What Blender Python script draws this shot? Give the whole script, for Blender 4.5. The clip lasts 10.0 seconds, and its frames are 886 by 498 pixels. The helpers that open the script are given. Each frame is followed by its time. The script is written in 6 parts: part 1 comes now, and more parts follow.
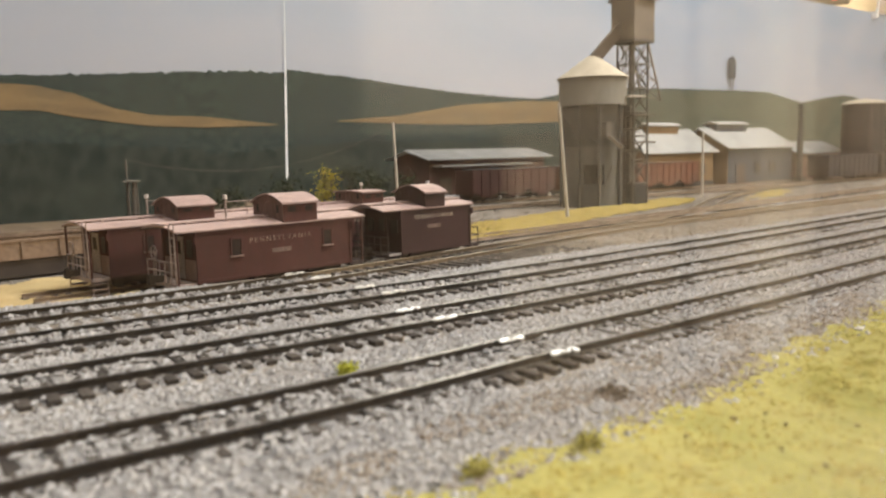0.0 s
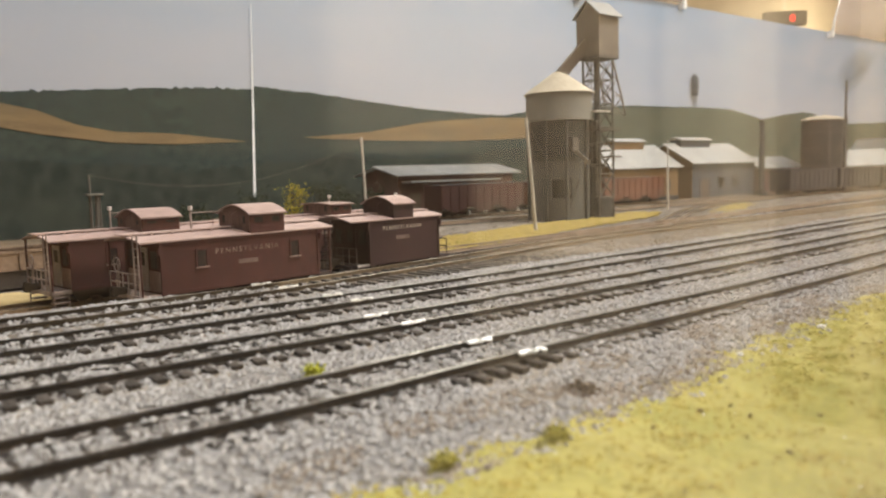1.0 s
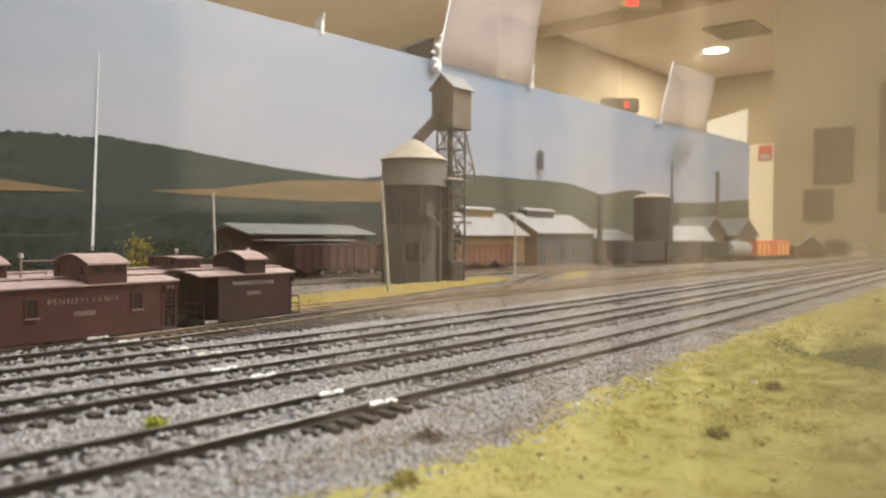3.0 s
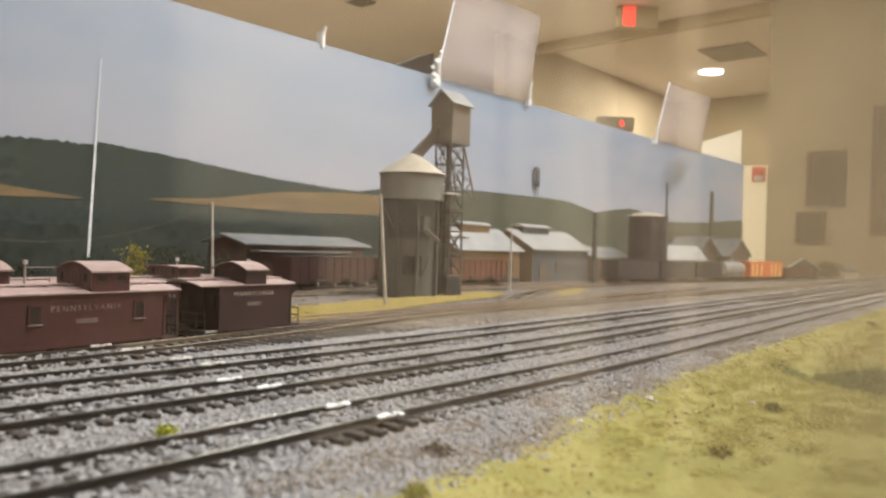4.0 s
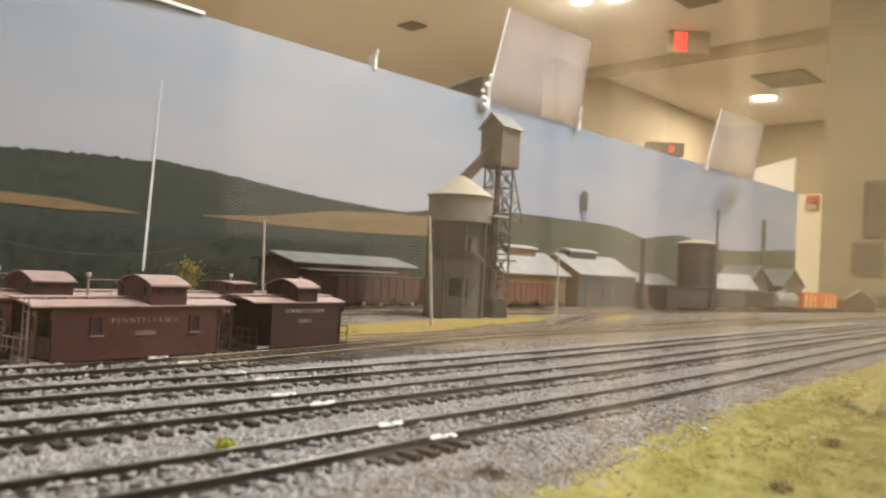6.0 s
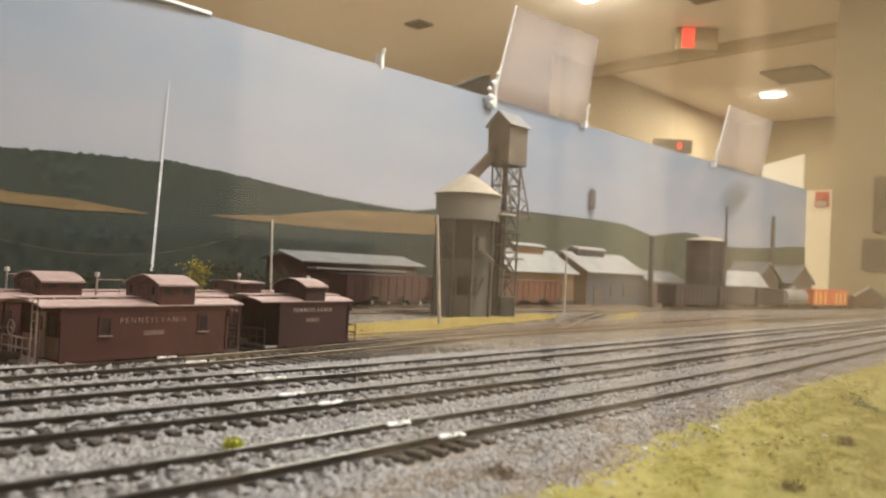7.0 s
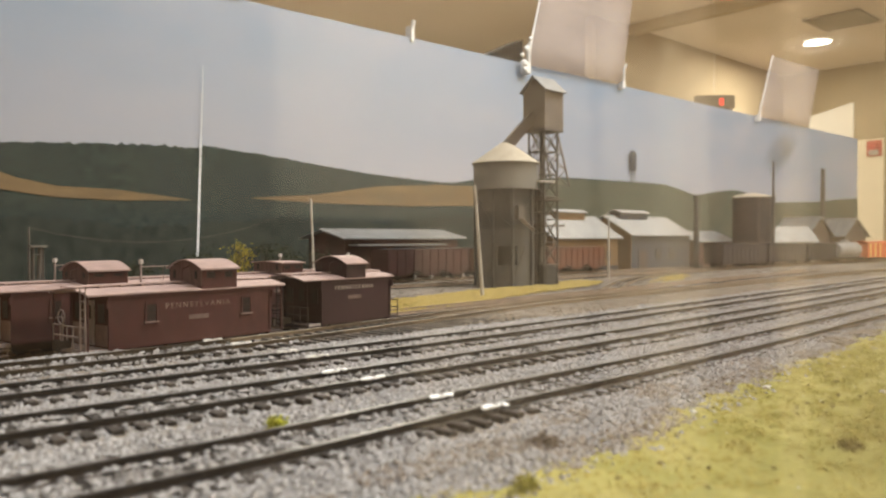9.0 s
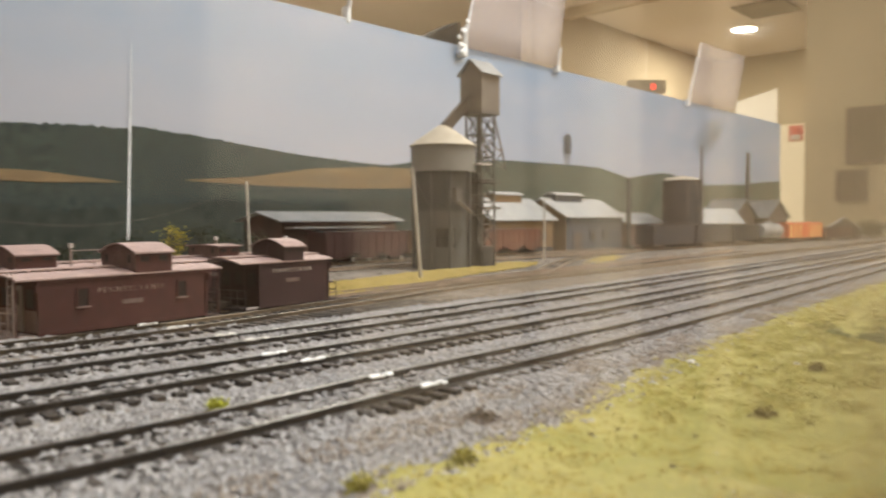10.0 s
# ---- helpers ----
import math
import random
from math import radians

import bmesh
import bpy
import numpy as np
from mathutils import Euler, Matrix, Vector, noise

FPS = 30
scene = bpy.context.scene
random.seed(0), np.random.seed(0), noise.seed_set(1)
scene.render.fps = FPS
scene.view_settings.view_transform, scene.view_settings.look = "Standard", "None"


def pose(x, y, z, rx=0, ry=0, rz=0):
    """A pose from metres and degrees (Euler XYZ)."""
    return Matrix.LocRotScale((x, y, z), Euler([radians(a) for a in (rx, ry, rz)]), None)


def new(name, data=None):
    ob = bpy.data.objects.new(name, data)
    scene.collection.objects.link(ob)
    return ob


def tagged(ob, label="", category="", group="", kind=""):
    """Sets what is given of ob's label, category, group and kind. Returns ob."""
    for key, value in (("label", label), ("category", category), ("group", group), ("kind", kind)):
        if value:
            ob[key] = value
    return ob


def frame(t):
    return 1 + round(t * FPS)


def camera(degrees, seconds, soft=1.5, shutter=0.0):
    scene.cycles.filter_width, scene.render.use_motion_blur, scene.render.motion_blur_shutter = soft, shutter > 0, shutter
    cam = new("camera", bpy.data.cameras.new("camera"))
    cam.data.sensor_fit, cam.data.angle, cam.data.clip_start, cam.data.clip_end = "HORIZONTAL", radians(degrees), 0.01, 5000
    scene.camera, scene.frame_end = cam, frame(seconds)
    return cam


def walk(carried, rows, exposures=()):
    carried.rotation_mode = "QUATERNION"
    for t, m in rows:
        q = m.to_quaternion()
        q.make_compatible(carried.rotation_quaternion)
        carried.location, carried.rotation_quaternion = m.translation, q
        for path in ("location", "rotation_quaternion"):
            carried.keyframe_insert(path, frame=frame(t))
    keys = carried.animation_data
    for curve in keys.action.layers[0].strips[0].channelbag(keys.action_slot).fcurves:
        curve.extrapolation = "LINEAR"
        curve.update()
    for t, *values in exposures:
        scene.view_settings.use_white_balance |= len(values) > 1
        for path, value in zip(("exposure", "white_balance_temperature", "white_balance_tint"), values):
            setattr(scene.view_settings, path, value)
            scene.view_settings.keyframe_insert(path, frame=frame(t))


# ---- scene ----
# Model railway in scale 1:87 on a table, seen through the pane of its case. Lengths below are in centimetres.
CM = 0.01
cam = camera(60.63, 10.0, soft=2.1, shutter=0.5)
# a phone's small aperture, focused on the yard
cam.data.dof.use_dof, cam.data.dof.focus_distance, cam.data.dof.aperture_fstop = True, 0.36, 24.0
ROWS = [
    (0.0, -12.27, -12.29, 4.62, -35.29, -7.20, 1.33),
    (0.5, -12.17, -12.33, 4.59, -36.00, -5.40, 0.76),
    (1.0, -12.23, -12.34, 4.19, -37.60, -5.82, 1.62),
    (1.5, -12.29, -12.43, 4.22, -38.10, -5.14, 1.48),
    (2.0, -12.25, -12.54, 4.10, -42.03, -4.48, 1.09),
    (2.5, -12.50, -12.69, 3.93, -45.96, -2.78, 0.61),
    (2.7, -12.53, -12.68, 3.95, -47.28, -1.72, 0.26),
    (3.8, -12.93, -12.59, 3.96, -49.77, -0.83, -1.36),
    (4.0, -13.06, -12.56, 4.00, -49.08, -0.03, -1.74),
    (4.5, -13.26, -12.66, 3.99, -49.77, 1.69, -2.67),
    (5.0, -13.32, -12.64, 3.95, -49.83, 1.48, -1.88),
    (5.5, -13.39, -12.52, 4.00, -47.35, 1.69, -2.95),
    (6.0, -13.37, -12.42, 4.00, -45.77, 1.48, -3.18),
    (6.2, -13.37, -12.42, 4.00, -45.03, 1.27, -3.14),
    (7.3, -13.27, -12.30, 3.99, -45.20, 1.34, -2.82),
    (7.5, -13.26, -12.27, 3.99, -44.57, 0.89, -2.76),
    (8.0, -13.23, -12.36, 3.97, -43.12, 0.49, -2.20),
    (8.5, -13.10, -12.25, 3.97, -41.75, 0.30, -1.83),
    (9.0, -12.95, -12.27, 3.95, -41.98, -0.84, 0.01),
    (9.5, -12.91, -12.25, 3.86, -42.33, -1.31, -0.17),
    (10.0, -13.22, -12.52, 3.95, -46.68, -2.18, 0.16),
]
walk(cam, [(t, pose(x * CM, y * CM, z * CM, 90 + pitch, roll, yaw)) for t, x, y, z, yaw, pitch, roll in ROWS],
     exposures=[(0.0, 0.13, 6230, 10), (1.0, 0.11, 6230, 10), (2.0, 0.08, 6190, 10), (4.0, 0.0, 5900, 10), (5.0, 0.0, 5900, 10), (5.6, 0.0, 6070, 10), (7.5, 0.0, 6240, 10), (9.0, 0.0, 6230, 10), (10.0, 0.0, 6050, 10)])

# ---- light: two visible ceiling lamps, the rest added out of view ----
world = bpy.data.worlds.new("room_air")
scene.world = world
world.use_nodes = True
world.node_tree.nodes["Background"].inputs[0].default_value = (1.0, 0.86, 0.68, 1)
world.node_tree.nodes["Background"].inputs[1].default_value = 0.02
scene.view_settings.exposure = 0.0


def area_light(x, y, z, watts, size, colour):
    data = bpy.data.lights.new("lamp_light", "AREA")
    data.shape, data.size, data.energy, data.color = "DISK", size * CM, watts, colour
    ob = new("lamp_light", data)
    ob.matrix_world = pose(x * CM, y * CM, z * CM)
    return ob


WARM, COOL = (1.0, 0.87, 0.68), (0.952, 0.955, 0.963)
# only (318, 219) and (573, 222) have a fixture; the others are added
area_light(-45, -5, 148, 12, 50, COOL)
area_light(76, -20, 148, 33, 50, COOL)
area_light(200, -10, 148, 19, 50, COOL)
area_light(150, -150, 148, 78, 60, WARM)
area_light(190, 260, 148, 125, 50, WARM)
area_light(318, 219, 148, 29, 10, WARM)
area_light(573, 222, 148, 45, 18, WARM)
area_light(402, 66, 148, 16, 30, WARM)
# fill points with no fixture, added to brighten the ceiling and the aisle
for lx, ly, watts in ((318, 219, 3.5), (240, -170, 17)):
    data = bpy.data.lights.new("lamp_bulb", "POINT")
    data.energy, data.color, data.shadow_soft_size = watts, WARM, 0.12
    new("lamp_bulb", data).location = (lx * CM, ly * CM, 1.25)


# ---- materials ----
def surf(name, c1, c2, scale=40.0, rough=0.7, bump=0.2, fine=400.0, c3=None, scale3=9.0, metal=0.0, piece=0.0, spec=0.3, stretch=(1, 1, 1), amount3=0.6):
    """A painted, weathered or natural surface: two tones by coarse noise, a stain tone, fine grain in colour and relief."""
    m = bpy.data.materials.new(name)
    m.use_nodes = True
    nt = m.node_tree
    N, L = nt.nodes, nt.links
    b = N["Principled BSDF"]
    b.inputs["Roughness"].default_value, b.inputs["Metallic"].default_value = rough, metal
    b.inputs["Specular IOR Level"].default_value = spec
    tc = N.new("ShaderNodeTexCoord")
    mp = N.new("ShaderNodeMapping")
    mp.inputs["Scale"].default_value = stretch
    L.new(tc.outputs["Object"], mp.inputs["Vector"])
    n1 = N.new("ShaderNodeTexNoise")
    n1.inputs["Scale"].default_value, n1.inputs["Detail"].default_value = scale, 6
    L.new(mp.outputs["Vector"], n1.inputs["Vector"])
    ramp = N.new("ShaderNodeValToRGB")
    ramp.color_ramp.elements[0].position, ramp.color_ramp.elements[1].position = 0.35, 0.68
    ramp.color_ramp.elements[0].color, ramp.color_ramp.elements[1].color = (*c1, 1), (*c2, 1)
    L.new(n1.outputs["Fac"], ramp.inputs["Fac"])
    out = ramp.outputs["Color"]
    if c3:
        n3 = N.new("ShaderNodeTexNoise")
        n3.inputs["Scale"].default_value, n3.inputs["Detail"].default_value = scale3, 5
        L.new(tc.outputs["Object"], n3.inputs["Vector"])
        r3 = N.new("ShaderNodeMapRange")
        r3.inputs["From Min"].default_value, r3.inputs["From Max"].default_value = 0.48, 0.7
        r3.inputs["To Max"].default_value = amount3
        L.new(n3.outputs["Fac"], r3.inputs["Value"])
        mx = N.new("ShaderNodeMixRGB")
        mx.inputs["Color2"].default_value = (*c3, 1)
        L.new(r3.outputs["Result"], mx.inputs["Fac"])
        L.new(out, mx.inputs["Color1"])
        out = mx.outputs["Color"]
    n2 = N.new("ShaderNodeTexNoise")
    n2.inputs["Scale"].default_value, n2.inputs["Detail"].default_value = fine, 4
    L.new(mp.outputs["Vector"], n2.inputs["Vector"])
    r2 = N.new("ShaderNodeMapRange")
    r2.inputs["From Min"].default_value, r2.inputs["From Max"].default_value = 0.3, 0.7
    r2.inputs["To Min"].default_value, r2.inputs["To Max"].default_value = 0.78, 1.16
    L.new(n2.outputs["Fac"], r2.inputs["Value"])
    ml = N.new("ShaderNodeMixRGB")
    ml.blend_type = "MULTIPLY"
    ml.inputs["Fac"].default_value = 1.0
    L.new(out, ml.inputs["Color1"])
    L.new(r2.outputs["Result"], ml.inputs["Color2"])
    out = ml.outputs["Color"]
    if piece:
        oi = N.new("ShaderNodeObjectInfo")
        r4 = N.new("ShaderNodeMapRange")
        r4.inputs["To Min"].default_value, r4.inputs["To Max"].default_value = 1 - piece, 1 + piece
        L.new(oi.outputs["Random"], r4.inputs["Value"])
        m4 = N.new("ShaderNodeMixRGB")
        m4.blend_type = "MULTIPLY"
        m4.inputs["Fac"].default_value = 1.0
        L.new(out, m4.inputs["Color1"])
        L.new(r4.outputs["Result"], m4.inputs["Color2"])
        out = m4.outputs["Color"]
    L.new(out, b.inputs["Base Color"])
    if bump:
        bp = N.new("ShaderNodeBump")
        bp.inputs["Strength"].default_value, bp.inputs["Distance"].default_value = bump, 0.0006
        L.new(n2.outputs["Fac"], bp.inputs["Height"])
        L.new(bp.outputs["Normal"], b.inputs["Normal"])
    return m


def islands(name, tones, rough=0.9, spec=0.2):
    """Loose pieces joined in one mesh, each piece with a tone of its own."""
    m = bpy.data.materials.new(name)
    m.use_nodes = True
    N, L = m.node_tree.nodes, m.node_tree.links
    b = N["Principled BSDF"]
    b.inputs["Roughness"].default_value, b.inputs["Specular IOR Level"].default_value = rough, spec
    g = N.new("ShaderNodeNewGeometry")
    r = N.new("ShaderNodeValToRGB")
    els = r.color_ramp.elements
    while len(els) < len(tones):
        els.new(0.5)
    for i, c in enumerate(tones):
        els[i].position = i / (len(tones) - 1)
        els[i].color = (*c, 1)
    L.new(g.outputs["Random Per Island"], r.inputs["Fac"])
    L.new(r.outputs["Color"], b.inputs["Base Color"])
    return m


def glow(name, colour, strength):
    m = bpy.data.materials.new(name)
    m.use_nodes = True
    b = m.node_tree.nodes["Principled BSDF"]
    b.inputs["Base Color"].default_value = (*colour, 1)
    b.inputs["Emission Color"].default_value = (*colour, 1)
    b.inputs["Emission Strength"].default_value = strength
    return m


def pane_glass(name):
    m = bpy.data.materials.new(name)
    m.use_nodes = True
    N, L = m.node_tree.nodes, m.node_tree.links
    N.remove(N["Principled BSDF"])
    lw = N.new("ShaderNodeLayerWeight")
    lw.inputs["Blend"].default_value = 0.5
    pw = N.new("ShaderNodeMath")
    pw.operation = "POWER"
    pw.inputs[1].default_value = 3.6
    fr = N.new("ShaderNodeMath")
    fr.operation = "MULTIPLY_ADD"
    fr.inputs[1].default_value, fr.inputs[2].default_value = 0.86, 0.044
    L.new(lw.outputs["Facing"], pw.inputs[0])
    L.new(pw.outputs[0], fr.inputs[0])
    tr, gl, mx = N.new("ShaderNodeBsdfTransparent"), N.new("ShaderNodeBsdfGlossy"), N.new("ShaderNodeMixShader")
    tr.inputs["Color"].default_value = (0.97, 0.98, 0.97, 1)
    gl.inputs["Roughness"].default_value = 0.05
    L.new(fr.outputs[0], mx.inputs["Fac"])
    L.new(tr.outputs[0], mx.inputs[1])
    L.new(gl.outputs[0], mx.inputs[2])
    L.new(mx.outputs[0], N["Material Output"].inputs["Surface"])
    return m


M = dict(
    bed=surf("ballast_bed", (0.17, 0.155, 0.148), (0.30, 0.28, 0.27), 260, 0.95, 0.8, 900, (0.25, 0.215, 0.185), 14),
    dirt=surf("yard_cinders", (0.118, 0.096, 0.076), (0.22, 0.185, 0.15), 60, 0.95, 0.6, 700, (0.28, 0.236, 0.188), 10),
    turf=surf("turf_base", (0.235, 0.215, 0.046), (0.33, 0.285, 0.075), 28, 0.95, 0.4, 700, (0.31, 0.25, 0.085), 22),
    stone=islands("ballast_stone", [(0.215, 0.198, 0.188), (0.31, 0.288, 0.276), (0.35, 0.33, 0.318), (0.275, 0.255, 0.242), (0.39, 0.37, 0.358), (0.33, 0.307, 0.292)]),
    blade=islands("turf_foam", [(0.26, 0.211, 0.036), (0.286, 0.228, 0.041), (0.304, 0.238, 0.047), (0.268, 0.218, 0.038), (0.325, 0.248, 0.057)]),
    greenfoam=islands("green_foam", [(0.212, 0.193, 0.032), (0.24, 0.213, 0.037), (0.262, 0.228, 0.041), (0.225, 0.2, 0.034)]),
    ditchfoam=islands("ditch_foam", [(0.07, 0.092, 0.018), (0.1, 0.118, 0.024), (0.055, 0.075, 0.015), (0.13, 0.14, 0.03)]),
    earth=islands("brown_earth", [(0.20, 0.162, 0.13), (0.27, 0.222, 0.18), (0.34, 0.29, 0.245), (0.235, 0.19, 0.155)]),
    ditch=surf("ditch_turf", (0.045, 0.066, 0.012), (0.09, 0.108, 0.022), 60, 0.95, 0.6, 700),
    tuft=islands("lime_leaf", [(0.22, 0.24, 0.02), (0.42, 0.42, 0.03), (0.55, 0.52, 0.06)]),
    yellow=islands("yellow_foam", [(0.37, 0.28, 0.075), (0.44, 0.33, 0.10), (0.30, 0.24, 0.075), (0.42, 0.295, 0.125)]),
    yellowbase=surf("yellow_turf_base", (0.34, 0.26, 0.075), (0.44, 0.335, 0.10), 120, 0.95, 0.6, 800, (0.48, 0.33, 0.16), 14),
    rail=surf("rail_steel", (0.014, 0.0115, 0.010), (0.030, 0.024, 0.020), 120, 0.38, 0.2, 900, (0.05, 0.036, 0.026), 20, spec=0.45),
    tie=surf("tie_wood", (0.018, 0.014, 0.012), (0.045, 0.036, 0.03), 160, 0.9, 0.6, 900, (0.11, 0.09, 0.075), 60, piece=0.35, stretch=(1, 0.2, 1)),
    yardrail=surf("worn_yard_rail", (0.03, 0.024, 0.02), (0.095, 0.072, 0.05), 22, 0.36, 0.2, 800, (0.26, 0.20, 0.13), 9, metal=0.35, stretch=(0.25, 1, 1)),
    # tan rail whose golden sheen is painted into the base colour
    tanrail=surf("tan_glint_rail", (0.09, 0.068, 0.047), (0.24, 0.18, 0.12), 22, 0.5, 0.2, 800, (0.30, 0.235, 0.16), 9, metal=0.2, stretch=(0.25, 1, 1)),
    rustrail=surf("rusty_rail", (0.16, 0.115, 0.082), (0.29, 0.215, 0.155), 90, 0.8, 0.3, 800),
    oldjoint=surf("yellowed_joint", (0.46, 0.43, 0.38), (0.74, 0.71, 0.66), 240, 0.35, 0.1, 900, spec=0.5),
    joint=surf("white_joint", (0.86, 0.85, 0.84), (0.92, 0.92, 0.91), 200, 0.25, 0.1, 900, spec=0.6),
)


# ---- building helpers (all lengths in cm) ----
def part(name, bm, material, parent=None, label="", m=None, smooth=False):
    """Links a bmesh built in cm as one mesh object, under a thing or a part."""
    me = bpy.data.meshes.new(name)
    bmesh.ops.recalc_face_normals(bm, faces=bm.faces)
    bm.to_mesh(me)
    bm.free()
    me.transform(Matrix.Diagonal((CM, CM, CM, 1)))
    if smooth:
        for p in me.polygons:
            p.use_smooth = True
        me.set_sharp_from_angle(angle=radians(35))
    me.materials.append(material)
    ob = new(name, me)
    if parent:
        ob.parent = parent
    if m is not None:
        ob.matrix_basis = m
    if label:
        tagged(ob, label)
    return ob


def thing(name, x, y, z, label, category, yaw=0.0, group="", kind=""):
    ob = new(name)
    ob.empty_display_size = 0.01
    ob.matrix_basis = pose(x * CM, y * CM, z * CM, 0, 0, yaw)
    return tagged(ob, label, category, group, kind)


def box(x0, x1, y0, y1, z0, z1, bm=None, bevel=0.0, m=None):
    own = bm or bmesh.new()
    b = bmesh.new()
    bmesh.ops.create_cube(b, size=1, matrix=pose((x0 + x1) / 2, (y0 + y1) / 2, (z0 + z1) / 2) @ Matrix.Diagonal((x1 - x0, y1 - y0, z1 - z0, 1)))
    if bevel:
        bmesh.ops.bevel(b, geom=b.edges[:], offset=bevel, segments=2, affect="EDGES")
    merge(own, b, m)
    return own


def merge(dst, src, m=None):
    if m is not None:
        bmesh.ops.transform(src, matrix=m, verts=src.verts)
    vs = [dst.verts.new(v.co) for v in src.verts]
    src.verts.index_update()
    for f in src.faces:
        try:
            dst.faces.new([vs[v.index] for v in f.verts])
        except ValueError:
            pass
    src.free()


def rod(a, b_, r, bm=None, r2=None, seg=8):
    own = bm or bmesh.new()
    a, b_ = Vector(a), Vector(b_)
    d = b_ - a
    t = bmesh.new()
    bmesh.ops.create_cone(t, cap_ends=True, segments=seg, radius1=r, radius2=r if r2 is None else r2, depth=d.length)
    merge(own, t, Matrix.Translation((a + b_) / 2) @ d.to_track_quat("Z", "Y").to_matrix().to_4x4())
    return own


def prism(points, axis, lo, hi, bm=None):
    """A polygon given in the other two axes, drawn out along axis from lo to hi."""
    own = bm or bmesh.new()
    def put(p, s):
        return {"x": (s, p[0], p[1]), "y": (p[0], s, p[1]), "z": (p[0], p[1], s)}[axis]
    a = [own.verts.new(put(p, lo)) for p in points]
    b_ = [own.verts.new(put(p, hi)) for p in points]
    own.faces.new(a)
    own.faces.new(b_[::-1])
    for i in range(len(points)):
        j = (i + 1) % len(points)
        own.faces.new((a[i], a[j], b_[j], b_[i]))
    return own


def tube_ring(r0, r1, z0, z1, seg=40, bm=None, cx=0, cy=0):
    """A round drum, tapering from r0 below to r1 above."""
    own = bm or bmesh.new()
    t = bmesh.new()
    bmesh.ops.create_cone(t, cap_ends=True, segments=seg, radius1=r0, radius2=r1, depth=z1 - z0)
    merge(own, t, pose(cx, cy, (z0 + z1) / 2))
    return own


def fast_mesh(name, verts, faces, material, parent=None, kind="", label="", category=""):
    me = bpy.data.meshes.new(name)
    me.from_pydata((np.asarray(verts) * CM).tolist(), [], faces)
    me.materials.append(material)
    ob = new(name, me)
    if parent:
        ob.parent = parent
    return tagged(ob, label, category, "", kind)


rng = np.random.default_rng(7)


def bend(x):
    """How far the main line has swung from its straight start."""
    return 0.0009 * x * x if x < 0 else 0.0016 * x * x if x < 20 else 0.64 + 0.064 * (x - 20)


def smooth01(v):
    v = min(1.0, max(0.0, v))
    return v * v * (3 - 2 * v)


YARD = -1.3


def yard_y(x):
    """The track under the front cabooses."""
    if x < 14:
        return 20.45 + 0.16 * (x - 0.9)
    u = x - 14
    return 22.55 + 0.16 * u - 0.0021 * u * u if u < 38 else 25.6


LEAD = np.array([(-60, 17.4), (-20, 14.6), (-12, 14.25), (-7, 14.3), (-1, 14.6), (3.5, 15.35), (8, 16.25), (12, 17.0), (16, 17.8), (20, 18.7), (25, 19.35), (32, 19.8), (45, 20.2), (60, 21.0), (120, 23.0), (230, 30.0)])


def lead(x):
    """The lead track, which leaves the main line at a turnout and heads for the yard."""
    return float(np.mean(np.interp([x - 3, x - 1.5, x, x + 1.5, x + 3], LEAD[:, 0], LEAD[:, 1])))


def lead_front(x):
    """Where the long turnout sleepers of the lead end, on the main line's side."""
    return max(lead(x) - 1.45 - 0.35 * max(0.0, x), 13.35 + bend(x)) if x < 24 else lead(x) - 1.45


def front_shift(x):
    """The front track drifts a little towards the others."""
    return 0.35 * smooth01((x + 7) / 8)


def bed_edge(x):
    """Where the grey ballast gives way to brown yard earth."""
    return float(np.interp(x, [-4, 5, 14, 60], [17.0, 13.9, 13.3, 13.0]))


def drop_edge(x):
    """Where the main line's level ends and the lower yard begins."""
    if x < 0:
        return 17.2
    return max(16.6, min(lead(x) + 1.75, yard_y(x) - 2.9) - bend(x))


def grass_edge(x):
    return float(np.interp(x, [-20, -5, 0, 2.3, 6.7, 12, 19, 35, 60], [-3.7, -3.2, -2.95, -2.55, -2.0, -1.45, -1.15, -1.1, -1.1]))


def ground_height(x, y):
    v = y - bend(x)
    n = noise.noise((x * 0.35, y * 0.35, 0)) * 0.05 + noise.noise((x * 1.3, y * 1.3, 4)) * 0.025
    d = drop_edge(x)
    if v < d:
        z = -0.30
        if v < -1.2:
            z -= 0.16 * smooth01((-1.2 - v) / 2.5)
            z += 0.10 * noise.noise((x * 0.25, y * 0.25, 9)) * smooth01((-2.0 - v) / 3)
            z -= 0.60 * math.exp(-((x - 20.2 - 0.35 * (v + 4)) / 1.9) ** 2) * smooth01((-3.0 - v) / 1.8)
            z += 0.24 * smooth01((x - 22) / 4) * smooth01((-2.5 - v) / 3)
        return z + n * 0.8
    z = -0.30 + (YARD + 0.02 + 0.30) * smooth01((v - d) / 1.3)
    if x < 30:
        z -= 0.5 * smooth01((30 - x) / 14) * smooth01((y - 36) / 34)
        z += 0.9 * math.exp(-((x - 21) / 6) ** 2) * smooth01((y - 62) / 14)
    return z + n


